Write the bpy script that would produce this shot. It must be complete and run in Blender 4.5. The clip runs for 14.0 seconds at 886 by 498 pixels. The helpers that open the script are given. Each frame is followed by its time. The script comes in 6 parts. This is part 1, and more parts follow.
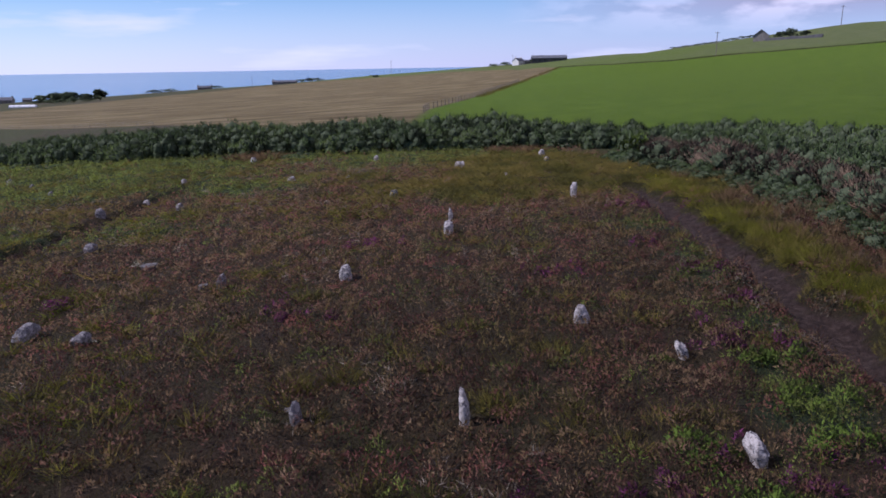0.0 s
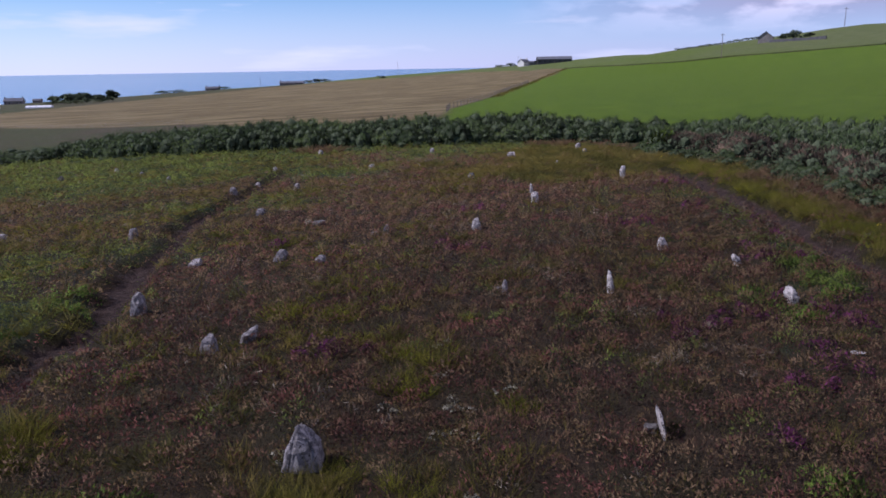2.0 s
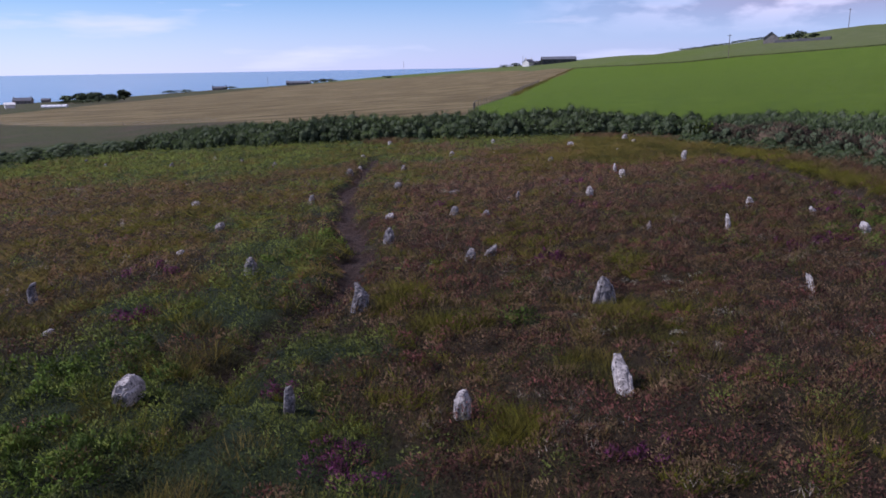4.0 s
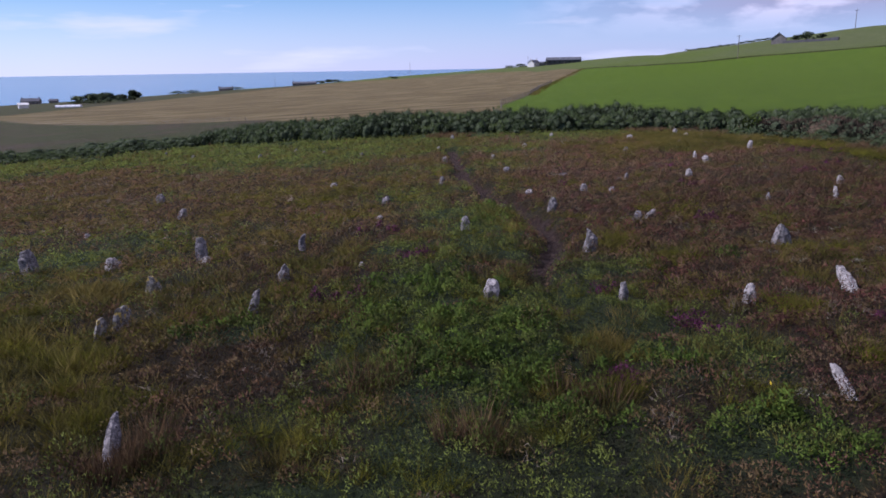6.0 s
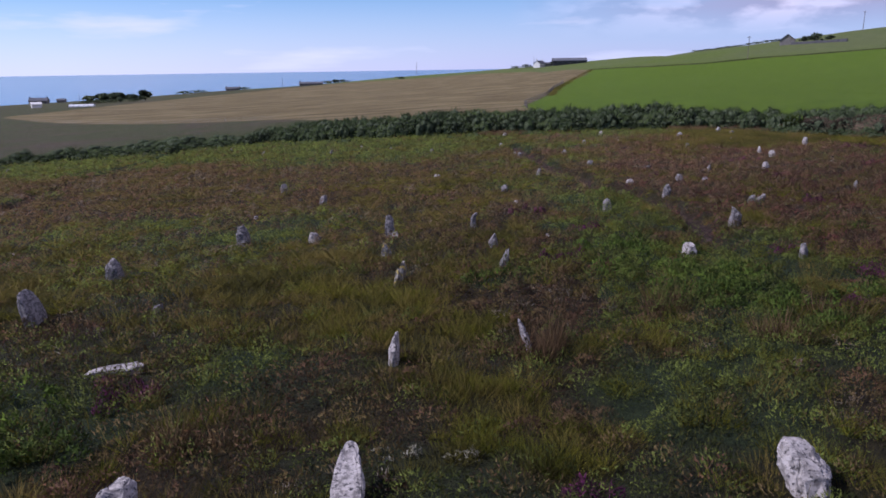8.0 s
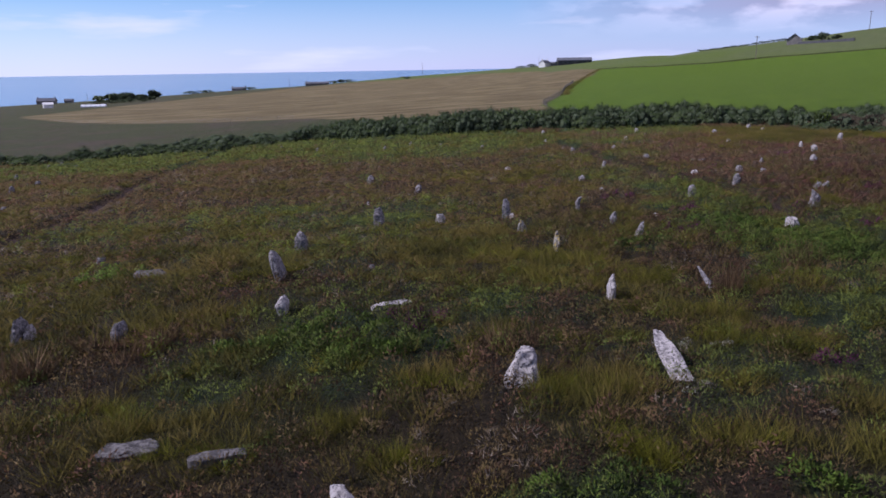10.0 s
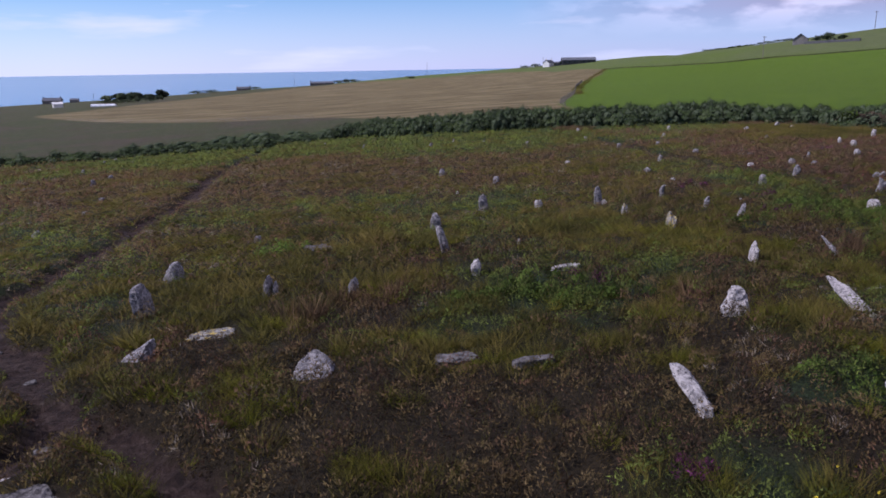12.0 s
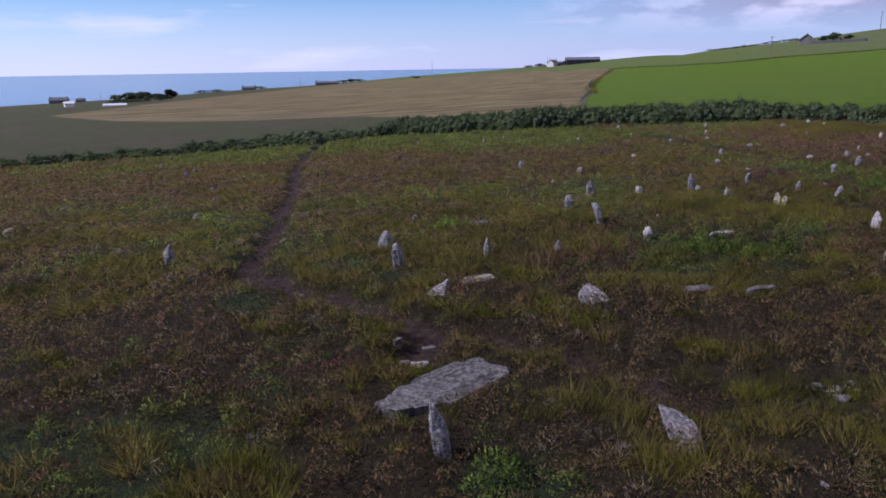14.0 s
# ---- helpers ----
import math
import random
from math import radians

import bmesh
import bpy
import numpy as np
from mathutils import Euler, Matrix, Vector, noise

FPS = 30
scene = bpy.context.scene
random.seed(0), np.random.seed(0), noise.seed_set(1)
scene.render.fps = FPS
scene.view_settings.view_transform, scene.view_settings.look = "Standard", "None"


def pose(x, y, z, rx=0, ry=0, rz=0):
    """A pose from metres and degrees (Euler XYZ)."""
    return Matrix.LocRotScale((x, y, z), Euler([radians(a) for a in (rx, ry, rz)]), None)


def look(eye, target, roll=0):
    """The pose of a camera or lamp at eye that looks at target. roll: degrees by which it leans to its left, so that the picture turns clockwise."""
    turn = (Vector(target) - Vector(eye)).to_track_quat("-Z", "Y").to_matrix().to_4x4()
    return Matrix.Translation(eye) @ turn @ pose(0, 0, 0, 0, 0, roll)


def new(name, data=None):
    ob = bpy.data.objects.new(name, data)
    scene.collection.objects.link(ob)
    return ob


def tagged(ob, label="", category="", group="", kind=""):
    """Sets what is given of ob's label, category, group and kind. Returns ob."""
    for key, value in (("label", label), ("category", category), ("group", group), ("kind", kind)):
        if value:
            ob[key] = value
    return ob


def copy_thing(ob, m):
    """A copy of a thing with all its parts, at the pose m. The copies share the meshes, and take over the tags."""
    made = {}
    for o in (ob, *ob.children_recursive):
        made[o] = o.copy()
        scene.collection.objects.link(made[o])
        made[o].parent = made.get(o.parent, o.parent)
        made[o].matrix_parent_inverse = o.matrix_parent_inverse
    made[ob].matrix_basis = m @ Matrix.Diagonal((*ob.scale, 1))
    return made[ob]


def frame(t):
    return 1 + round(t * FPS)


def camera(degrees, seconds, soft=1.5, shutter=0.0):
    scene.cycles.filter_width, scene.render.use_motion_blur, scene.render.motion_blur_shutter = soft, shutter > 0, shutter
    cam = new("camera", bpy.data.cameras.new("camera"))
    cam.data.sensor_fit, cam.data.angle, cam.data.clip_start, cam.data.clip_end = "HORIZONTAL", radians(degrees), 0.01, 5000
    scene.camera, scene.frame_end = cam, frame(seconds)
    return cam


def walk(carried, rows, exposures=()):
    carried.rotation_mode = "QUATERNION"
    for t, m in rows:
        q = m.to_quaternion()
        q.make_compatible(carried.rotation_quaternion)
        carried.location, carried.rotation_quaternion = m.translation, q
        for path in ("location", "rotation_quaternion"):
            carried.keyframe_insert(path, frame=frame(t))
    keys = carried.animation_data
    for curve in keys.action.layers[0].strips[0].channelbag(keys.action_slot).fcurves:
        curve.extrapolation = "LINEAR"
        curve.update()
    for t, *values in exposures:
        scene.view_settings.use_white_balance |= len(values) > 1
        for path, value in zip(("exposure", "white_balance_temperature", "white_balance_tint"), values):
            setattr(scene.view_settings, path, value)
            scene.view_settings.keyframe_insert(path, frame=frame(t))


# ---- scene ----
cam = camera(63.0, 14.0, soft=1.7)
PATH = [
    (0, (-0.267, -0.162, 3.874), (-0.391, 1.77, 3.3785), -1),
    (0.5, (-0.957, -1.745, 3.952), (-1.083, 0.187, 3.457), -1.05),
    (1, (-1.675, -3.391, 4.007), (-1.803, -1.459, 3.513), -1.05),
    (1.5, (-2.397, -5.026, 4.085), (-2.526, -3.093, 3.5915), -1),
    (2, (-3.152, -6.569, 4.096), (-3.283, -4.637, 3.603), -1),
    (2.5, (-4.038, -8.078, 4.103), (-4.17, -6.145, 3.6095), -0.97),
    (5, (-10.044, -15.204, 4.114), (-10.177, -13.27, 3.622), -1.0),
    (5.5, (-11.256, -16.13, 4.052), (-11.387, -14.196, 3.561), -1.0),
    (6, (-12.44, -16.985, 4.005), (-12.574, -15.051, 3.514), -1.0),
    (6.5, (-13.633, -17.895, 4.013), (-13.767, -15.961, 3.522), -0.9),
    (7, (-14.796, -18.757, 4.06), (-14.93, -16.823, 3.57), -0.9),
    (7.5, (-15.934, -19.595, 4.111), (-16.068, -17.661, 3.62), -0.9),
    (8, (-16.993, -20.518, 4.135), (-17.13, -18.584, 3.645), -0.9),
    (10.5, (-21.392, -24.706, 4.291), (-21.535, -22.772, 3.8), -1.0),
    (11, (-22.191, -25.378, 4.309), (-22.335, -23.445, 3.818), -1.0),
    (11.5, (-23.121, -26.1, 4.297), (-23.266, -24.167, 3.807), -1.0),
    (12, (-24.181, -26.914, 4.328), (-24.325, -24.981, 3.837), -1.0),
    (12.5, (-25.294, -27.801, 4.392), (-25.438, -25.867, 3.901), -1.0),
    (13, (-26.468, -28.763, 4.437), (-26.613, -26.829, 3.945), -1.0),
    (13.5, (-27.656, -29.78, 4.463), (-27.799, -27.847, 3.97), -1.0),
    (14, (-28.803, -30.926, 4.481), (-28.947, -28.993, 3.989), -1.0),
]
walk(cam, [(t, look(eye, target, roll)) for t, eye, target, roll in PATH], [(0, 0.35, 5900, 28), (13.6, 0.35, 5900, 28), (14, 0.31, 5900, 28)])

# ---- world, sun, exposure ----
SUN_AZ, SUN_EL = -97.0, 43.0
world = bpy.data.worlds.new("sky")
scene.world = world
world.use_nodes = True
wn, wl = world.node_tree.nodes, world.node_tree.links
wn.clear()
w_out = wn.new("ShaderNodeOutputWorld")
w_bg = wn.new("ShaderNodeBackground")
w_sky = wn.new("ShaderNodeTexSky")
w_sky.sky_type, w_sky.sun_disc = "NISHITA", False
w_sky.sun_elevation, w_sky.sun_rotation = radians(SUN_EL), radians(SUN_AZ)
w_sky.air_density, w_sky.dust_density, w_sky.ozone_density = 0.8, 0.0, 5.0
w_co = wn.new("ShaderNodeTexCoord")
w_map = wn.new("ShaderNodeMapping")
w_map.inputs["Scale"].default_value = (1.6, 1.6, 11.0)
w_map.inputs["Location"].default_value = (0.35, 0.1, 0.4)
w_noise = wn.new("ShaderNodeTexNoise")
w_noise.inputs["Scale"].default_value, w_noise.inputs["Detail"].default_value = 2.2, 6.0
w_xyz = wn.new("ShaderNodeSeparateXYZ")
wl.new(w_co.outputs["Generated"], w_xyz.inputs["Vector"])
wl.new(w_co.outputs["Generated"], w_map.inputs["Vector"])
wl.new(w_map.outputs["Vector"], w_noise.inputs["Vector"])


def w_range(source, lo, hi, a, b):
    m = wn.new("ShaderNodeMapRange")
    for key, v in (("From Min", lo), ("From Max", hi), ("To Min", a), ("To Max", b)):
        m.inputs[key].default_value = v
    wl.new(source, m.inputs["Value"])
    return m.outputs["Result"]


def w_blend(a, b, fac, kind="MIX"):
    m = wn.new("ShaderNodeMix")
    m.data_type, m.blend_type = "RGBA", kind
    for key, v in (("A", a), ("B", b)):
        if isinstance(v, tuple):
            m.inputs[key].default_value = (*v, 1)
        else:
            wl.new(v, m.inputs[key])
    if isinstance(fac, float):
        m.inputs["Factor"].default_value = fac
    else:
        wl.new(fac, m.inputs["Factor"])
    return m.outputs["Result"]


def w_times(a, b):
    m = wn.new("ShaderNodeMath")
    m.operation = "MULTIPLY"
    wl.new(a, m.inputs[0])
    wl.new(b, m.inputs[1])
    return m.outputs[0]


# clear blue, whitening to the horizon, brighter towards the sun's side
w_clear = w_blend(w_sky.outputs["Color"], (0.80, 1.06, 1.14), 1.0, "MULTIPLY")
w_rim = w_blend((7.5, 8.1, 9.9), (4.6, 4.9, 7.5), w_range(w_xyz.outputs["X"], -0.52, 0.35, 0.0, 1.0))
w_air = w_blend(w_clear, w_rim, w_range(w_xyz.outputs["Z"], -0.01, 0.105, 0.92, 0.0))
# broken cloud, thin streaks on one side and banks on the other
w_bank = w_times(w_range(w_noise.outputs["Fac"], 0.22, 0.42, 0.0, 0.92), w_range(w_xyz.outputs["X"], 0.02, 0.34, 0.0, 1.0))
w_bank = w_times(w_bank, w_range(w_xyz.outputs["Z"], 0.030, 0.066, 0.0, 1.0))
w_streak = w_range(w_noise.outputs["Fac"], 0.57, 0.70, 0.0, 0.75)
w_fluff = wn.new("ShaderNodeTexNoise")
w_fluff.inputs["Scale"].default_value, w_fluff.inputs["Detail"].default_value = 5.0, 6.0
w_puff = wn.new("ShaderNodeMapping")
w_puff.inputs["Scale"].default_value = (2.6, 2.6, 7.5)
wl.new(w_co.outputs["Generated"], w_puff.inputs["Vector"])
wl.new(w_puff.outputs["Vector"], w_fluff.inputs["Vector"])
w_cloud = w_blend((4.0, 4.2, 5.7), (7.9, 7.7, 9.0), w_range(w_fluff.outputs["Fac"], 0.46, 0.60, 0.0, 1.0))
w_all = w_blend(w_blend(w_air, (8.0, 8.6, 9.8), w_streak), w_cloud, w_bank)
wl.new(w_all, w_bg.inputs["Color"])
w_bg.inputs["Strength"].default_value = 0.078
wl.new(w_bg.outputs[0], w_out.inputs["Surface"])

sun_data = bpy.data.lights.new("sun", "SUN")
sun_data.energy, sun_data.angle, sun_data.color = 3.8, radians(0.6), (0.975, 0.95, 0.91)
sun = new("sun", sun_data)
_a, _e = radians(SUN_AZ), radians(SUN_EL)
SUN_DIR = Vector((math.sin(_a) * math.cos(_e), math.cos(_a) * math.cos(_e), math.sin(_e)))
sun.matrix_world = look(SUN_DIR * 60, (0, 0, 0))


# ---- materials ----
def material(name, colors, scale=4.0, rough=0.85, bump=0.3, fine=40.0, island=0.0, each=0.0, obj=0.0, translucent=0.0, detail=6.0, dist=0.02, spread=(0.3, 0.7), gloss=0.12):
    """A rough natural surface: a ramp of colours over noise at two scales, with bump; islands or objects may vary in brightness."""
    mat = bpy.data.materials.new(name)
    mat.use_nodes = True
    n, l = mat.node_tree.nodes, mat.node_tree.links
    bsdf = n["Principled BSDF"]
    bsdf.inputs["Roughness"].default_value = rough
    bsdf.inputs["Specular IOR Level"].default_value = gloss
    geo = n.new("ShaderNodeNewGeometry")
    a = n.new("ShaderNodeTexNoise")
    a.inputs["Scale"].default_value, a.inputs["Detail"].default_value = scale, detail
    b = n.new("ShaderNodeTexNoise")
    b.inputs["Scale"].default_value, b.inputs["Detail"].default_value = fine, 3.0
    l.new(geo.outputs["Position"], a.inputs["Vector"])
    l.new(geo.outputs["Position"], b.inputs["Vector"])
    add = n.new("ShaderNodeMath")
    add.operation = "MULTIPLY_ADD"
    add.inputs[1].default_value = 0.15 if island else 0.45
    l.new(b.outputs["Fac"], add.inputs[0])
    sub = n.new("ShaderNodeMath")
    sub.operation = "SUBTRACT"
    sub.inputs[1].default_value = 0.07 if island else 0.22
    l.new(a.outputs["Fac"], sub.inputs[0])
    l.new(sub.outputs[0], add.inputs[2])
    fac = add.outputs[0]
    for source, amount in ((geo.outputs["Random Per Island"], island), ("plant", each), (None, obj)):
        if not amount:
            continue
        if source == "plant":
            number = n.new("ShaderNodeAttribute")
            number.attribute_name = "plant"
            source = number.outputs["Fac"]
        if source is None:
            info = n.new("ShaderNodeObjectInfo")
            source = info.outputs["Random"]
        m = n.new("ShaderNodeMath")
        m.operation = "MULTIPLY_ADD"
        m.inputs[1].default_value = amount
        l.new(source, m.inputs[0])
        m2 = n.new("ShaderNodeMath")
        m2.operation = "SUBTRACT"
        m2.inputs[1].default_value = amount / 2
        l.new(fac, m2.inputs[0])
        l.new(m2.outputs[0], m.inputs[2])
        fac = m.outputs[0]
    ramp = n.new("ShaderNodeValToRGB")
    ramp.color_ramp.interpolation = "LINEAR"
    el = ramp.color_ramp.elements
    lo, hi = spread
    for k, c in enumerate(colors):
        p = lo + (hi - lo) * k / max(1, len(colors) - 1)
        e = el[k] if k < 2 else el.new(p)
        e.position, e.color = p, (*c, 1)
    l.new(fac, ramp.inputs["Fac"])
    l.new(ramp.outputs["Color"], bsdf.inputs["Base Color"])
    if bump:
        bp = n.new("ShaderNodeBump")
        bp.inputs["Strength"].default_value, bp.inputs["Distance"].default_value = bump, dist
        l.new(b.outputs["Fac"], bp.inputs["Height"])
        l.new(bp.outputs["Normal"], bsdf.inputs["Normal"])
    if island and not bump:
        # leaf masses take the light as the cushion or bush they belong to
        swell = n.new("ShaderNodeAttribute")
        swell.attribute_name = "swell"
        lift = n.new("ShaderNodeVectorMath")
        lift.operation = "MULTIPLY_ADD"
        lift.inputs[1].default_value, lift.inputs[2].default_value = (0.26, 0.26, 0.26), (0, 0, 0.08)
        l.new(geo.outputs["Normal"], lift.inputs[0])
        both = n.new("ShaderNodeVectorMath")
        both.operation = "ADD"
        l.new(lift.outputs[0], both.inputs[0])
        l.new(swell.outputs["Vector"], both.inputs[1])
        unit = n.new("ShaderNodeVectorMath")
        unit.operation = "NORMALIZE"
        l.new(both.outputs[0], unit.inputs[0])
        l.new(unit.outputs[0], bsdf.inputs["Normal"])
    if translucent:
        tr = n.new("ShaderNodeBsdfTranslucent")
        l.new(ramp.outputs["Color"], tr.inputs["Color"])
        mx = n.new("ShaderNodeMixShader")
        mx.inputs["Fac"].default_value = translucent
        l.new(bsdf.outputs[0], mx.inputs[1])
        l.new(tr.outputs[0], mx.inputs[2])
        l.new(mx.outputs[0], n["Material Output"].inputs["Surface"])
    return mat


def lichen_stone(name, base, crust, crust_at, ochre):
    """Weathered sandstone with pale crusts of lichen, dark pits and specks of ochre lichen."""
    mat = bpy.data.materials.new(name)
    mat.use_nodes = True
    n, l = mat.node_tree.nodes, mat.node_tree.links
    bsdf = n["Principled BSDF"]
    bsdf.inputs["Roughness"].default_value = 0.9
    bsdf.inputs["Specular IOR Level"].default_value = 0.2
    co = n.new("ShaderNodeTexCoord")
    info = n.new("ShaderNodeObjectInfo")
    shift = n.new("ShaderNodeVectorMath")
    shift.operation = "MULTIPLY_ADD"
    shift.inputs[1].default_value = (37, 19, 53)
    l.new(info.outputs["Random"], shift.inputs[0])
    l.new(co.outputs["Object"], shift.inputs[2])

    def tex(scale, det, lo, hi):
        t = n.new("ShaderNodeTexNoise")
        t.inputs["Scale"].default_value, t.inputs["Detail"].default_value, t.inputs["Roughness"].default_value = scale, det, 0.62
        l.new(shift.outputs[0], t.inputs["Vector"])
        r = n.new("ShaderNodeMapRange")
        r.inputs["From Min"].default_value, r.inputs["From Max"].default_value = lo, hi
        l.new(t.outputs["Fac"], r.inputs["Value"])
        return r.outputs["Result"], t.outputs["Fac"]

    def mix(a, b, fac):
        m = n.new("ShaderNodeMix")
        m.data_type = "RGBA"
        for key, v in (("A", a), ("B", b)):
            if isinstance(v, tuple):
                m.inputs[key].default_value = (*v, 1)
            else:
                l.new(v, m.inputs[key])
        l.new(fac, m.inputs["Factor"])
        return m.outputs["Result"]

    big, _ = tex(3.0, 6, 0.38, 0.62)
    cr, _ = tex(11.0, 9, crust_at - 0.05, crust_at + 0.07)
    spot_, _ = tex(21, 6, 0.54, 0.60)
    pit, raw = tex(24, 9, 0.555, 0.62)
    yel, _ = tex(8.5, 6, ochre, ochre + 0.03)
    c = mix(base, tuple(v * 0.7 for v in base), big)
    c = mix(c, crust, cr)
    c = mix(c, tuple(v * 0.85 for v in crust), spot_)
    c = mix(c, (0.05, 0.046, 0.048), pit)
    c = mix(c, (0.34, 0.25, 0.06), yel)
    l.new(c, bsdf.inputs["Base Color"])
    bp = n.new("ShaderNodeBump")
    bp.inputs["Strength"].default_value, bp.inputs["Distance"].default_value = 0.8, 0.02
    l.new(raw, bp.inputs["Height"])
    l.new(bp.outputs["Normal"], bsdf.inputs["Normal"])
    return mat


STONE = {
    # one rock: pale brightened for stones seen sunlit, grey darkened for shaded sides
    "pale": lichen_stone("pale_lichened_stone", (0.205, 0.185, 0.175), (0.385, 0.350, 0.328), 0.47, 0.72),
    "grey": lichen_stone("shade_darkened_grey_stone", (0.125, 0.115, 0.114), (0.262, 0.238, 0.230), 0.51, 0.72),
    "ochre": lichen_stone("ochre_lichened_stone", (0.11, 0.10, 0.085), (0.28, 0.262, 0.23), 0.52, 0.55),
}
STONE["dull"] = lichen_stone("dull_bedrock", (0.064, 0.056, 0.052), (0.150, 0.136, 0.128), 0.50, 0.72)
M_LING = material("ling_sprigs", [(0.069, 0.039, 0.023), (0.129, 0.079, 0.039), (0.098, 0.071, 0.022), (0.156, 0.108, 0.050), (0.083, 0.056, 0.019), (0.141, 0.073, 0.043)], scale=0.55, detail=3.0, island=0.05, each=0.40, bump=0, translucent=0.10, spread=(0.30, 0.70))
M_HEATHER = material("heather_sprigs", [(0.077, 0.032, 0.024), (0.144, 0.069, 0.049), (0.109, 0.071, 0.032), (0.178, 0.114, 0.067), (0.100, 0.067, 0.025), (0.161, 0.059, 0.048)], scale=0.55, detail=3.0, island=0.05, each=0.40, bump=0, translucent=0.10, spread=(0.30, 0.70))
M_PALE = material("dead_heather", [(0.098, 0.072, 0.050), (0.165, 0.130, 0.096), (0.240, 0.202, 0.155)], scale=2, island=0.5, bump=0)
M_MOSS = material("pale_ground_lichen", [(0.120, 0.112, 0.066), (0.215, 0.200, 0.140), (0.310, 0.294, 0.230)], scale=5, island=0.5, bump=0)
M_PURPLE = material("heather_flowers", [(0.053, 0.020, 0.029), (0.089, 0.024, 0.054), (0.153, 0.036, 0.102)], scale=2, island=0.6, bump=0, translucent=0.2)
M_GRASS = material("moor_grass", [(0.052, 0.048, 0.009), (0.087, 0.080, 0.016), (0.124, 0.103, 0.020), (0.174, 0.128, 0.034)], scale=0.4, island=0.12, each=0.22, bump=0, translucent=0.10)
M_GRASS_BRIGHT = material("fresh_grass", [(0.063, 0.071, 0.005), (0.101, 0.107, 0.007), (0.138, 0.137, 0.011), (0.169, 0.153, 0.020)], scale=1.2, island=0.15, each=0.2, bump=0, translucent=0.10)
M_GREEN = material("dwarf_shrub_leaves", [(0.053, 0.063, 0.015), (0.085, 0.104, 0.023), (0.114, 0.142, 0.028), (0.150, 0.184, 0.034)], scale=0.6, island=0.06, each=0.25, bump=0, translucent=0.10)
M_FRESH = material("fresh_shrub_leaves", [(0.042, 0.069, 0.012), (0.073, 0.118, 0.017), (0.110, 0.169, 0.025)], scale=1.0, island=0.14, each=0.2, bump=0, translucent=0.10)
M_RUST = material("dry_grass", [(0.080, 0.048, 0.024), (0.132, 0.080, 0.040), (0.190, 0.124, 0.062)], scale=2, island=0.3, each=0.2, bump=0, translucent=0.10)
M_GORSE = material("gorse_spines", [(0.032, 0.047, 0.019), (0.049, 0.076, 0.028), (0.068, 0.101, 0.034), (0.089, 0.124, 0.041)], scale=0.35, island=0.20, each=0.1, obj=0.25, bump=0, translucent=0.12)
M_GORSE_DEAD = material("dead_gorse", [(0.036, 0.027, 0.018), (0.089, 0.061, 0.041), (0.158, 0.108, 0.072)], scale=1.0, island=0.5, obj=0.2, bump=0)
M_GORSE_BRIGHT = material("bright_shrub_leaves", [(0.036, 0.061, 0.010), (0.076, 0.122, 0.018), (0.122, 0.173, 0.025)], scale=1.0, island=0.5, bump=0, translucent=0.25)
M_HEDGE = material("overgrown_bank", [(0.020, 0.028, 0.010), (0.045, 0.055, 0.018), (0.070, 0.075, 0.026)], scale=0.8, bump=0.6, fine=6, dist=0.1)
M_YELLOW = material("yellow_petals", [(0.45, 0.33, 0.02), (0.60, 0.46, 0.03)], scale=5, island=0.3, bump=0)
M_CORE = material("shrub_interior", [(0.028, 0.039, 0.022), (0.081, 0.099, 0.051)], scale=9, bump=0.5)
M_BARK = material("bark", [(0.05, 0.04, 0.03), (0.11, 0.09, 0.07)], scale=6, bump=0.5)
# leaf colour lightened to stand in for distance haze on the skyline
M_LEAF = material("hazed_tree_leaves", [(0.041, 0.058, 0.036), (0.085, 0.112, 0.065), (0.129, 0.166, 0.086)], scale=0.3, island=0.5, bump=0, translucent=0.15)
M_WOOD = material("weathered_wood", [(0.10, 0.085, 0.07), (0.20, 0.17, 0.14)], scale=3, bump=0.3)
M_WHITE = material("white_render", [(0.62, 0.60, 0.56), (0.76, 0.74, 0.70)], scale=1.5, bump=0.1, fine=12)
M_RUBBLE = material("rubble_masonry", [(0.14, 0.13, 0.12), (0.24, 0.22, 0.20)], scale=1.2, bump=0.4, fine=5)
M_DARKSTONE = material("dark_rubble", [(0.050, 0.050, 0.054), (0.095, 0.093, 0.095)], scale=1.2, bump=0.4, fine=5)
# both roof colours include a paling for the sea haze in between
M_SLATE = material("hazed_slate_roof", [(0.085, 0.085, 0.095), (0.14, 0.14, 0.155)], scale=1.0, bump=0.3, fine=8)
M_TIN = material("hazed_weathered_tin_roof", [(0.09, 0.095, 0.11), (0.15, 0.155, 0.17)], scale=0.6, rough=0.6, bump=0.2, fine=6)
M_GLASS = material("dark_window", [(0.02, 0.022, 0.026), (0.035, 0.037, 0.042)], scale=1, rough=0.15, bump=0)
M_PLASTIC = material("polythene_sheet", [(0.62, 0.62, 0.63), (0.78, 0.78, 0.78)], scale=0.5, rough=0.45, bump=0.1, fine=4)
M_WIRE = material("galvanised_wire", [(0.16, 0.16, 0.16), (0.24, 0.24, 0.24)], scale=4, rough=0.5, bump=0)


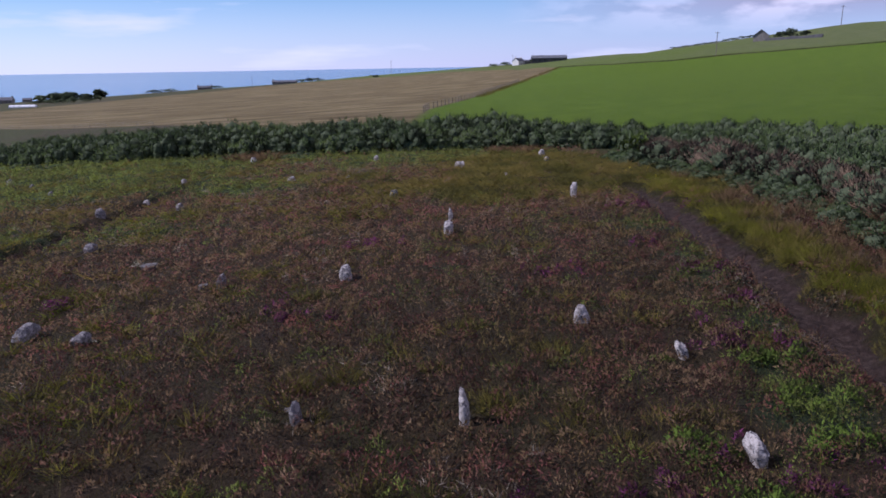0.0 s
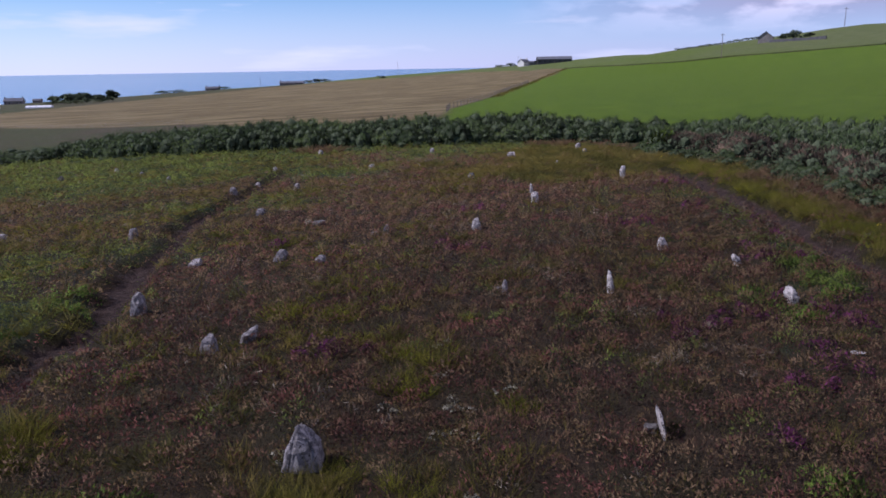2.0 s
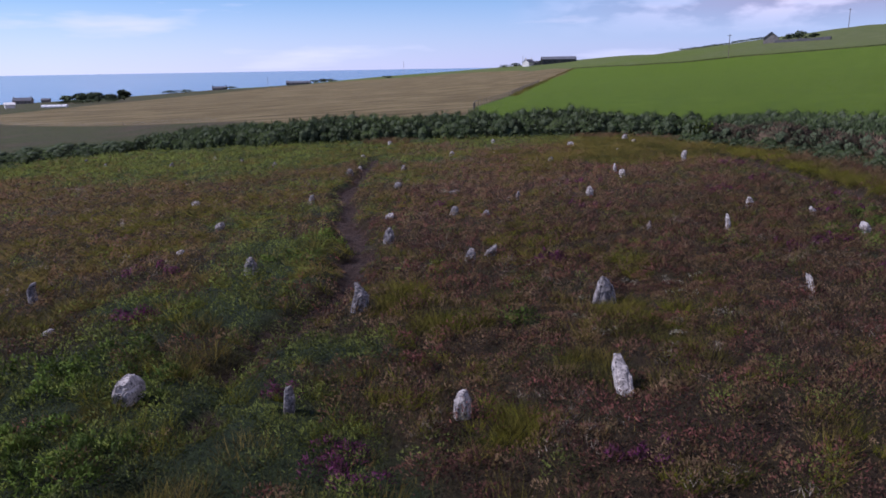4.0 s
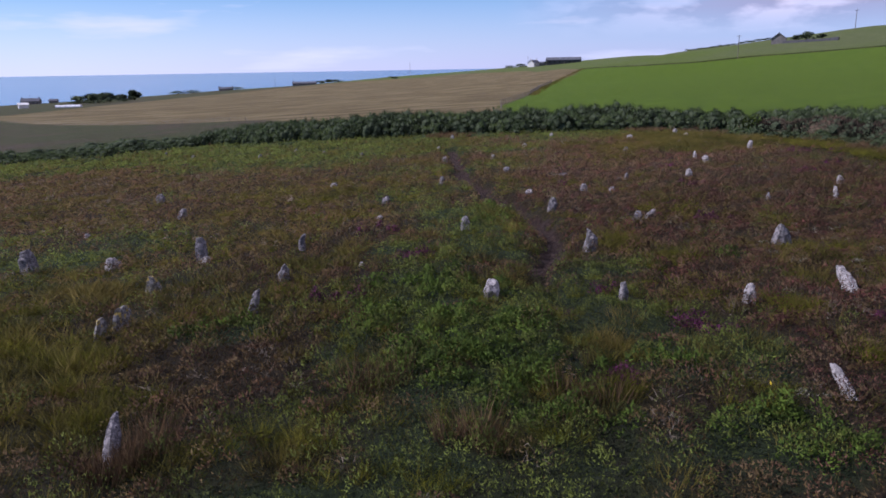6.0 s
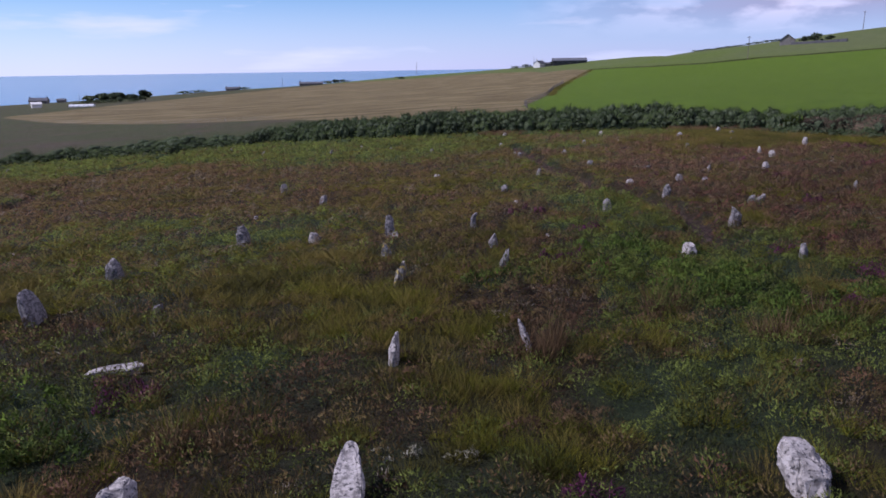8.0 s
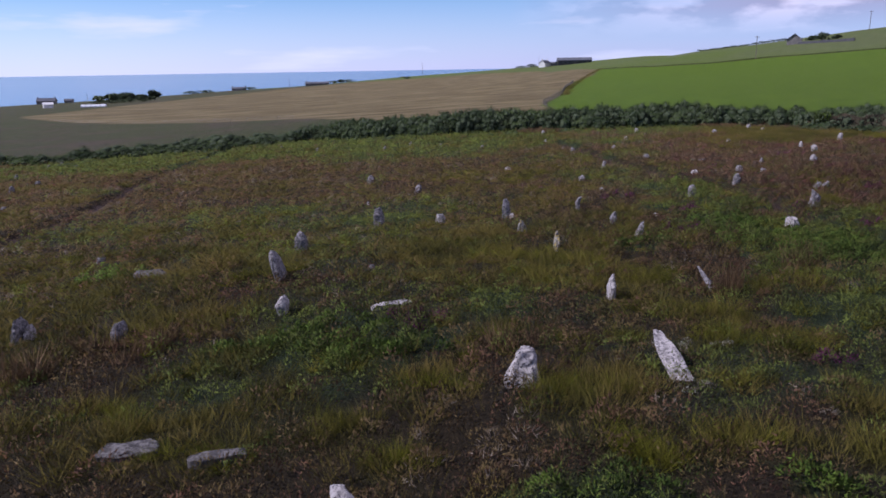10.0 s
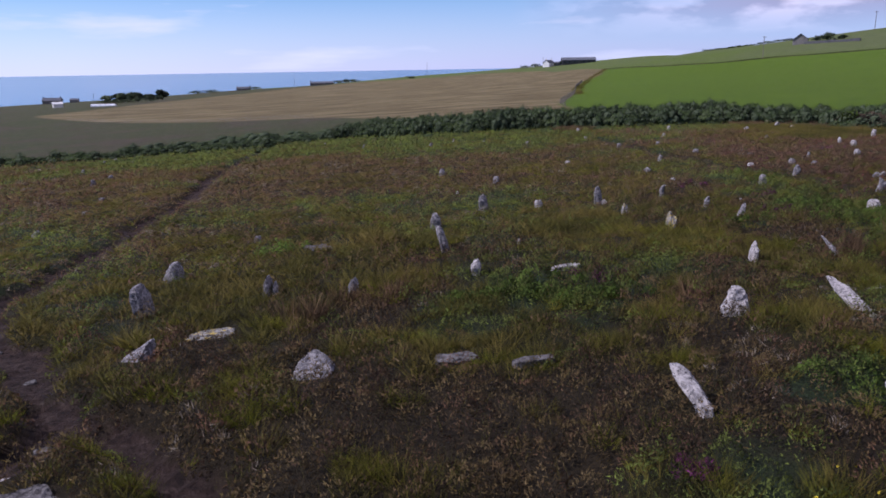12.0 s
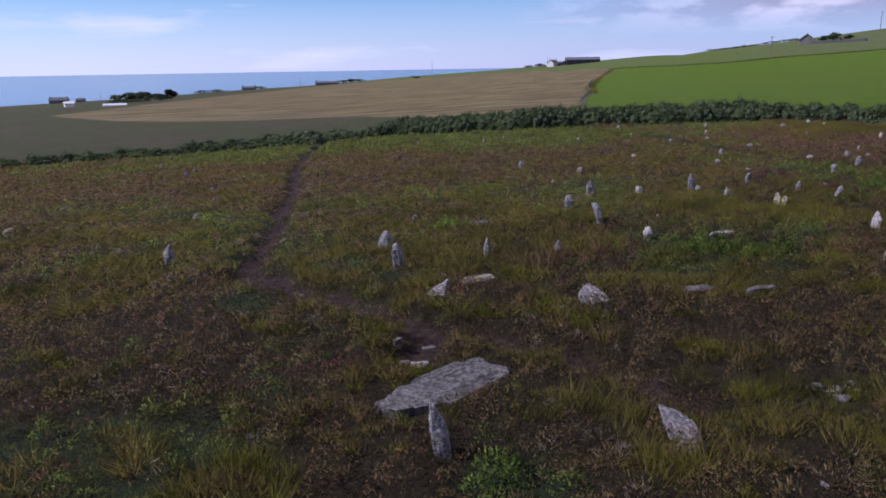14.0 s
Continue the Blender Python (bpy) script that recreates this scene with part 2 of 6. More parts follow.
# ---- the lie of the land ----
MOOR_HEIGHTS = [(-1, 8, -0.72), (-8, 22, -1.2), (3, 30, -1.33), (-22, 32, -2.05), (-4, 48, -2.12), (-20, 50, -2.42), (-12, 6, -0.73), (-25, 5, -1.25),
                (-20, -10, -0.13), (-31, -14, -0.41), (-42, 0, -1.82), (-39, 57, -3.55), (-60, 52, -4.5), (10, 45, -1.87), (-15, -45, 1.02), (-100, -50, -2.02)]
FIELD_HEIGHTS = [(-42, 102, -5.12), (-8, 120, -3.6), (-8, 185, -4.13), (-110, 155, -9.32), (90, 120, 1.36), (60, 260, -0.11), (-300, 330, -15.09),
                 (-60, 420, -9.1), (60, 620, -1), (80, -60, 5.21), (0, -900, 31.29)]
RIDGE_HEIGHTS = [(-530, 719, -28.81), (-427, 666, -25.58), (-318, 600, -19.23), (-328, 824, -19.33), (-237, 852, -15.63), (-32, 879, -2.54), (94, 893, 5.04),
                 (171, 591, 15.75), (180, 428, 18.3), (183, 383, 20.2), (144, 763, 11.34), (-134, 872, -7.7), (-888, 1236, -59.89), (-392, 1462, -47.68), (83, 1532, -24.51), (302, 1020, -4.22), (322, 665, 4.04)]
_c = np.array(MOOR_HEIGHTS + FIELD_HEIGHTS + RIDGE_HEIGHTS)
_k = np.sqrt(((_c[:, None, :2] - _c[None, :, :2]) ** 2).sum(-1) + 196.0)
_p = np.hstack([np.ones((len(_c), 1)), _c[:, :2]])
_land = np.linalg.solve(np.block([[_k, _p], [_p.T, np.zeros((3, 3))]]), np.r_[_c[:, 2], 0, 0, 0])


def land(x, y):
    """The smooth height of the ground at x, y (numbers or arrays)."""
    x, y = np.asarray(x, float), np.asarray(y, float)
    z = _land[-3] + _land[-2] * x + _land[-1] * y
    for (cx, cy, _), wt in zip(_c, _land):
        z = z + wt * np.sqrt((x - cx) ** 2 + (y - cy) ** 2 + 196.0)
    east = np.clip((x + 12) / 10, 0, 1) * np.clip((y + 6) / 8, 0, 1) * np.clip((60 - y) / 22, 0, 1)
    z = z - 0.22 * np.exp(-((x + 22.5) / 5) ** 2 - ((y - 0.8) / 3) ** 2)
    return z + 0.29 * np.exp(-((x + 19) / 4.5) ** 2 - ((y + 17) / 4) ** 2) + east * (0.0060 * (x + 1.7) + 0.0028 * (y + 3.4)) * np.clip((60 - x) / 30, 0, 1)


_rng = np.random.default_rng(7)
_lattice = _rng.random((8, 64, 64))


def patchy(x, y, size, layer=0):
    """Smooth noise from 0 to 1 with patches of about the given size."""
    u, v = np.asarray(x, float) / size + 1000, np.asarray(y, float) / size + 1000
    i, j = np.floor(u).astype(int), np.floor(v).astype(int)
    a, b = u - i, v - j
    a, b = a * a * (3 - 2 * a), b * b * (3 - 2 * b)
    g = _lattice[layer % 8]
    return (g[i % 64, j % 64] * (1 - a) + g[(i + 1) % 64, j % 64] * a) * (1 - b) + (g[i % 64, (j + 1) % 64] * (1 - a) + g[(i + 1) % 64, (j + 1) % 64] * a) * b


def way_off(x, y, line):
    """The distance from points to a polyline."""
    x, y = np.asarray(x, float), np.asarray(y, float)
    best = np.full(x.shape, 1e9)
    for (ax, ay), (bx, by) in zip(line, line[1:]):
        dx, dy = bx - ax, by - ay
        s = np.clip(((x - ax) * dx + (y - ay) * dy) / (dx * dx + dy * dy), 0, 1)
        best = np.minimum(best, np.hypot(x - ax - s * dx, y - ay - s * dy))
    return best


def inside(x, y, ring):
    """The signed distance to a closed outline, positive within."""
    d = way_off(x, y, ring + ring[:1])
    odd = np.zeros(np.shape(x), bool)
    for (ax, ay), (bx, by) in zip(ring, ring[1:] + ring[:1]):
        odd ^= ((ay > y) != (by > y)) & (x < (bx - ax) * (y - ay) / (by - ay + 1e-12) + ax)
    return np.where(odd, d, -d)


FOOTPATH = [(-48.5, 52), (-46, 34), (-43.3, 20), (-40.3, 9.7), (-38.3, 0), (-36.6, -7), (-35.9, -10.4), (-35.4, -13.0), (-34.2, -14.5), (-32.6, -15.7), (-30.8, -17.5), (-30.1, -18.5), (-30.2, -19.5)]
BRANCH_PATH = [(-30.9, -17.6), (-29.6, -18.2), (-28.5, -19.2), (-27.5, -20.2), (-26.5, -21.2), (-26.0, -22.2), (-25.5, -23.3), (-24.2, -26.5)]
MIDDLE_PATH = [(-15.3, 36), (-14, 19.4), (-12.5, 11.5), (-11.2, 6.8), (-10.95, 4.8), (-10.7, 2.1), (-11.4, -2.3), (-11.2, -5), (-11.1, -9), (-11.2, -14)]
VERGE_PATH = [(5.7, 31), (6.0, 25.8), (6.05, 20), (5.95, 15.8), (5.85, 12.5), (5.65, 10), (5.5, 2)]
FENCE_LINE = [(-9, 62), (-10.6, 129), (-7.4, 149), (-2.3, 179), (3.8, 234), (12, 285), (25.6, 327), (35.7, 388)]
THICKET_FRONT = [(-130, 30), (-78, 37), (-60, 44), (-50, 48), (-42, 55), (-35, 52), (-20, 51), (-8, 51.5), (5, 52), (7.5, 43), (9.6, 35), (11.2, 29), (11.6, 22), (11.5, 12), (14, -20), (16, -60)]
STUBBLE = [(-9, 62), (-10.6, 129), (-7.4, 149), (-2.3, 179), (3.8, 234), (12, 285), (25.6, 327), (35.7, 388), (24, 660), (-29, 702), (-84, 697), (-163, 732), (-218, 678), (-240, 526),
           (-233, 420), (-214, 300), (-211, 256), (-158, 201), (-129, 177), (-105, 163), (-80, 149), (-62, 140), (-48, 118), (-30, 92)]
GREEN_FIELD = FENCE_LINE + [(56, 333), (75, 308), (95, 299), (111, 283), (128, 271), (190, 240), (300, 0), (20, 40), (8, 62)]


def moor_side(x, y):
    """Signed distance to the edge of the thicket: positive on the open moor."""
    ring = THICKET_FRONT + [(16, -200), (-130, -200)]
    return inside(x, y, ring)


def hummocks(x, y):
    return 0.16 * (patchy(x, y, 1.3, 1) - 0.5) + 0.08 * (patchy(x, y, 0.55, 2) - 0.5) + 0.10 * (patchy(x, y, 7, 3) - 0.5)


def worn(x, y):
    """How far a point lies from the trodden ways, in metres past their edges."""
    wob = 0.62 * (patchy(x, y, 0.9, 4) - 0.5) + 0.30 * (patchy(x, y, 0.4, 5) - 0.5)
    return np.minimum.reduce([way_off(x, y, FOOTPATH) - 0.40 - 0.08 * np.clip((np.asarray(y) + 9) / 4, 0, 1) - 0.30 * np.clip(1 - np.hypot(np.asarray(x) + 34.6, np.asarray(y) + 14.6) / 2.2, 0, 1), way_off(x, y, BRANCH_PATH) - 0.13, way_off(x, y, MIDDLE_PATH) + 0.04 - 0.44 * np.clip((np.asarray(y) + 4) / 4, 0, 1), way_off(x, y, VERGE_PATH) - 0.50]) + wob


def ground_height(x, y):
    r = np.hypot(np.asarray(x) + 15, np.asarray(y) - 10)
    near = np.clip((95 - r) / 25, 0, 1)
    return land(x, y) - 0.02 * near + near * hummocks(x, y) * 0.8 - near * (0.24 + 0.07 * np.clip((np.asarray(x) + 20) / 3, 0, 1)) * np.clip(0.7 - worn(x, y) / 0.3, 0, 1)


def spaced(lo, hi, step, far, grow):
    """Even steps from lo to hi, then growing ones to far on both sides."""
    mid = list(np.arange(lo, hi + step / 2, step))
    up, d = [mid[-1]], step
    while up[-1] < far:
        d *= grow
        up.append(up[-1] + d)
    dn, d = [mid[0]], step
    while dn[-1] > -far:
        d *= grow
        dn.append(dn[-1] - d)
    return np.array(dn[:0:-1] + mid + up[1:])


def mesh_object(name, verts, faces, mats, smooth=False):
    """An object from arrays of points and of faces with one number of corners."""
    me = bpy.data.meshes.new(name)
    verts, faces = np.asarray(verts, np.float32), np.asarray(faces, np.int32)
    n, k = faces.shape
    me.vertices.add(len(verts))
    me.vertices.foreach_set("co", verts.ravel())
    me.loops.add(n * k)
    me.loops.foreach_set("vertex_index", faces.ravel())
    me.polygons.add(n)
    me.polygons.foreach_set("loop_start", np.arange(0, n * k, k, dtype=np.int32))
    me.polygons.foreach_set("loop_total", np.full(n, k, np.int32))
    if smooth:
        me.polygons.foreach_set("use_smooth", np.ones(n, bool))
    me.update(calc_edges=True)
    for m in mats if isinstance(mats, (list, tuple)) else [mats]:
        me.materials.append(m)
    return new(name, me)


def spot(x, y, cx, cy, r):
    return np.clip(1.3 - np.hypot(x - cx, y - cy) / r, 0, 1)


# patches of one growth on the moor: centre and radius
LEAFY = ((5.0, 21.5, 1.2), (4.6, 17.6, 0.8), (4.4, 15.2, 0.8), (4.3, 27.2, 1.0), (4.4, 12.4, 0.6), (-13.4, 5.3, 1.3), (-13.7, 7.1, 0.8), (-6.6, -0.3, 0.3), (1.7, 4.8, 0.4), (-1.8, -0.9, 0.2), (-9.1, 9.5, 0.6), (-11.4, -5.9, 0.6), (-9.3, -1.8, 0.7), (-9.1, -6.8, 0.6), (-8.7, -7.6, 0.4), (-15.0, 1.1, 0.8), (-10.3, -2.1, 0.5), (-16.9, -6.1, 0.7), (-24.5, 1.9, 1.3), (-8.6, -6.7, 0.5), (-14.3, -7.5, 0.5), (-11.6, -8.6, 0.4), (-15.2, -8.9, 0.5), (-20.6, -11.0, 0.7), (-13.2, -10.2, 0.6), (-14.3, -11.4, 0.5), (-23.1, -12.5, 0.6), (-15.0, -9.9, 0.5), (-25.1, -15.9, 0.3), (-21.8, -12.9, 0.5), (-26.7, -15.6, 0.4), (-20.4, -18.2, 0.4), (-28.7, 5.5, 1.6), (-28.6, -19.2, 0.3), (-25.9, -16.2, 0.5), (-20.3, -18.5, 0.4), (-28.8, -23.6, 0.5), (-32.1, -21.2, 0.3), (-34.4, -16.4, 0.5))
YOUNG = ((0.6, 0.3, 0.3), (-13.1, -7.4, 0.8), (-12.1, -6.3, 0.5), (-14.4, -3.1, 0.6), (-14.3, -5.1, 0.4), (-13.0, -5.2, 0.4), (-13.4, -7.5, 0.5), (-12.4, -8.5, 0.6), (-13.7, -2.3, 0.6), (-12.0, -5.7, 0.5), (-9.1, -9.4, 0.3), (-12.7, -6.7, 0.9), (-11.8, -7.6, 0.6), (-17.0, -5.9, 0.6), (-24.6, -13.3, 0.4), (-23.8, -13.4, 0.7), (-23.0, -14.0, 0.5), (-22.8, -13.6, 0.7), (-22.0, -14.0, 0.5), (-30.3, -7.1, 0.7), (-17.7, -18.0, 0.2), (2.6, 6.5, 0.4), (2.3, 7.5, 0.3), (4.0, 10.4, 0.4), (3.8, 7.7, 0.4))
GRASSY = ((-9.1, 1.2, 0.4), (-4.5, 2.9, 0.4), (-4.2, 4.0, 0.3), (-5.1, -0.3, 0.5), (-7.3, 7.0, 0.3), (-8.0, -0.5, 0.5), (-7.4, -5.2, 0.4), (-7.1, -7.4, 0.4), (-6.7, -7.7, 0.4), (-9.3, 0.6, 0.7), (-8.4, -0.9, 0.6), (-16.6, -3.3, 0.4), (-11.9, -8.5, 0.4), (-5.2, 0.5, 0.5), (-19.4, -7.2, 0.8), (-19.9, -8.8, 0.6), (-8.8, -4.1, 0.5), (-7.2, -4.6, 0.6), (-11.1, -8.6, 0.5), (-18.4, -7.3, 0.6), (-17.0, -12.0, 0.4), (-17.2, -13.2, 0.3), (-16.3, -14.1, 0.4), (-20.7, -6.9, 0.7), (-18.9, -7.6, 0.8), (-14.7, -10.2, 0.4), (-17.0, -12.2, 0.6), (-19.2, -17.5, 0.3), (-21.4, -15.5, 0.5), (-16.0, -13.3, 0.6), (-19.9, -16.0, 0.4))
TUSSOCKY = ((-24.6, -17.0, 0.3), (-23.7, -17.2, 0.3), (-21.7, -17.4, 0.3), (-17.5, -9.5, 0.5), (-18.2, -17.1, 0.4), (-17.2, -8.8, 0.6), (-20.6, -6.5, 0.8), (-17.3, -13.7, 0.4), (-19.5, -15.8, 0.7), (-19.2, -9.9, 0.8), (-25.6, -20.2, 0.3), (-29.0, -19.4, 0.3), (-27.8, -17.7, 0.3), (-31.1, -18.7, 0.4), (-30.2, -20.6, 0.4), (-28.2, -20.4, 0.4), (-33.0, -18.5, 0.5), (-26.9, -23.7, 0.4), (-31.7, -23.8, 0.6), (-26.0, -22.5, 0.4), (-27.2, -18.5, 0.4), (-40.0, -11.1, 1.5), (-25.8, -15.9, 0.7), (-30.2, -15.8, 0.5), (-28.1, -15.1, 0.6), (-6.2, 6.6, 0.4), (-4.7, 4.5, 0.3), (-7.3, 6.6, 0.3))
HEATHERY = ((-17.8, -6.4, 1.1), (-15.9, -7.6, 1.1), (-15.4, -8.7, 1.0), (-15.3, -6.3, 0.7), (-17.0, -8.4, 1.0), (-15.8, -6.4, 0.6), (-20.9, 0.9, 0.8), (-8.0, -4.5, 0.5), (-4.6, -2.9, 0.9), (-5.9, -5.6, 0.5), (-19.7, -5.1, 0.5), (-17.2, -4.9, 0.4), (-15.6, -8.0, 0.5), (-9.7, -6.4, 0.6), (-13.6, -5.6, 0.4), (-20.5, -8.6, 0.8), (-16.7, -7.4, 0.7), (-13.9, -12.2, 0.3), (-19.0, -13.3, 0.4), (-24.7, -8.9, 0.6), (-15.7, -11.2, 0.3), (-23.1, -17.8, 0.7), (-26.2, -17.8, 0.6), (-22.5, -17.5, 0.4), (-17.2, -16.4, 0.4), (-20.8, -17.4, 0.4), (-24.1, -17.6, 0.5), (-23.2, -17.9, 0.8), (-24.0, -19.1, 0.7), (-22.6, -19.5, 0.5), (-25.7, -19.3, 0.5), (-35.3, -21.2, 1.0), (-33.9, -20.8, 1.0), (-37.4, -18.9, 0.9), (-30.7, -22.4, 0.5), (-23.7, -20.7, 0.7), (-26.5, -20.5, 0.6))
BLOOM = ((4.7, 24.6, 0.6), (3.9, 18.9, 0.35), (4.5, 13.6, 0.4), (3.5, 11.3, 0.35), (-5.6, 4.9, 0.4), (1.5, 6.6, 0.5), (1.6, 3.2, 0.4), (-0.7, -1.0, 0.4), (-0.0, -0.8, 0.2), (-10.7, 0.7, 0.2), (3.3, 6.1, 0.3), (0.4, 1.5, 0.2), (-15.5, -4.0, 0.3), (-14.4, -0.1, 0.3), (-9.4, -5.7, 0.2), (-8.9, -6.1, 0.2), (-10.3, -3.8, 0.2), (-5.8, -5.4, 0.4), (-10.7, -8.2, 0.2), (-14.0, -0.3, 0.3), (-9.2, -5.4, 0.2), (-22.2, -11.7, 0.3), (-22.2, -12.3, 0.3), (-21.7, -12.0, 0.2), (-16.2, -14.7, 0.2), (0.7, 5.8, 0.4), (2.2, 4.7, 0.2), (3.2, 5.6, 0.2), (-6.0, 4.6, 0.3), (2.2, 3.9, 0.3), (4.8, 15.9, 0.5), (-22.1, -20.3, 0.2), (-14.1, 0.0, 0.2), (-15.2, -4.0, 0.2))
DRY = ((-14.0, -8.3, 0.3), (-11.3, -8.6, 0.3), (-20.2, -13.6, 0.3), (-27.8, -14.4, 0.35), (-12.5, -10.0, 0.4), (8.4, 24.7, 0.8), (8.5, 19.3, 0.9), (8.2, 15.8, 0.8), (8.6, 22, 0.8), (8.6, 13.5, 0.8), (8.9, 17.5, 0.8))


def greenness(x, y):
    """0: dark heather, 1: green dwarf shrubs."""
    g = 0.34 + 0.9 * (patchy(x, y, 5.5, 5) - 0.5) + 0.35 * (patchy(x, y, 1.8, 6) - 0.5)
    g = g - 0.16 * np.clip((-14 - x) / 8, 0, 1) * np.clip((y - 2) / 6, 0, 1) * np.clip((38 - y) / 8, 0, 1) - 0.40 * np.clip((x + 11) / 5, 0, 1) * np.clip((34 - y) / 8, 0, 1)
    for cx, cy, r, a in ((-13.2, -5.6, 3.2, 0.9), (-13.3, 0.5, 2.2, 0.6), (-9.3, -6.2, 1.8, 0.5), (-23.6, -14.5, 2.2, 0.8), (-12.5, 13, 2.5, 0.4), (-25, 46, 16, 0.8), (-42, 46, 16, 0.8), (-58, 34, 14, 0.6), (-5, 46, 6, 0.4), (-22, -21, 1.6, 0.7), (-37, -17, 4, -0.5), (-31.5, -20.5, 2.5, -0.3), (-28.5, -23.9, 0.7, 1.0), (-23.6, -13.2, 1.7, 0.5), (-9.4, -7.0, 1.2, 0.6), (-12.3, 7.5, 1.6, 0.6), (-12.4, 3, 1.2, 0.5), (-6.9, -0.3, 0.5, 0.9), (4.0, 8.8, 0.8, 0.9), (-14.5, 6, 4, 0.35), (-15.5, 15, 5, 0.3), (-14.3, -12.1, 1.4, 0.6), (-19.6, -18.4, 0.8, 0.9), (-11.0, -10.5, 1.6, 0.4), (-12.8, -8.2, 1.3, 0.6), (-9.2, -9.9, 0.9, 0.9), (-9.5, -7.2, 0.8, 0.5)):
        g = g + a * spot(x, y, cx, cy, r)
    for patches, a in ((LEAFY, 0.55), (YOUNG, 0.6), (HEATHERY, -0.5), (GRASSY, -0.2)):
        for cx, cy, r in patches:
            g = g + a * spot(x, y, cx, cy, r * 1.15)
    return g


def ling_share(x, y):
    """0: purple-brown heather, 1: olive-brown ling."""
    return np.clip((-12.0 - np.asarray(x) + 0.6 * np.clip(-2.0 - np.asarray(y), 0, 12)) / 5 + 0.3, 0, 1) + 1.15 * (patchy(x, y, 2.6, 6) - 0.5)


def grassiness(x, y):
    g = 0.22 + 0.95 * (patchy(x, y, 2.4, 7) - 0.5) + 0.85 * (patchy(x, y, 0.9, 0) - 0.5)
    g = g + 0.19 * np.clip((-12 - x) / 4, 0, 1) * np.clip((4 - y) / 8, 0, 1) - 0.25 * np.clip((x + 11) / 5, 0, 1) * np.clip((27 - y) / 6, 0, 1)
    for cx, cy, r, a in ((1.5, 34, 8, 1.1), (3.5, 43, 6, 0.9), (7.4, 27, 1.9, 1.2), (7.3, 23, 1.7, 1.2), (7.3, 20, 1.6, 1.2), (7.3, 17, 1.6, 1.2), (7.2, 14, 1.5, 1.2), (7.1, 11, 1.5, 1.2), (7, 7, 1.8, 1.2), (8, 33, 5, 0.9), (-8, 1.5, 2.5, 0.5), (-6, -2.5, 2, 0.5), (-22, -18, 6, 0.25), (-33, -8, 8, 0.2), (-19, -8, 5, 0.2), (-26.5, -20.3, 2.2, -0.35), (-36, -18.5, 4, -0.45), (-32, -21.5, 2.5, -0.3), (-6, -7.3, 1.8, 0.45), (-3.5, 1.5, 1.6, 0.35), (-18.5, -15, 2.0, 0.25)):
        g = g + a * spot(x, y, cx, cy, r)
    for patches, a in ((GRASSY, 0.6), (TUSSOCKY, 0.6), (HEATHERY, -0.55), (LEAFY, -0.35), (YOUNG, -0.5)):
        for cx, cy, r in patches:
            g = g + a * spot(x, y, cx, cy, r * 1.2)
    return g


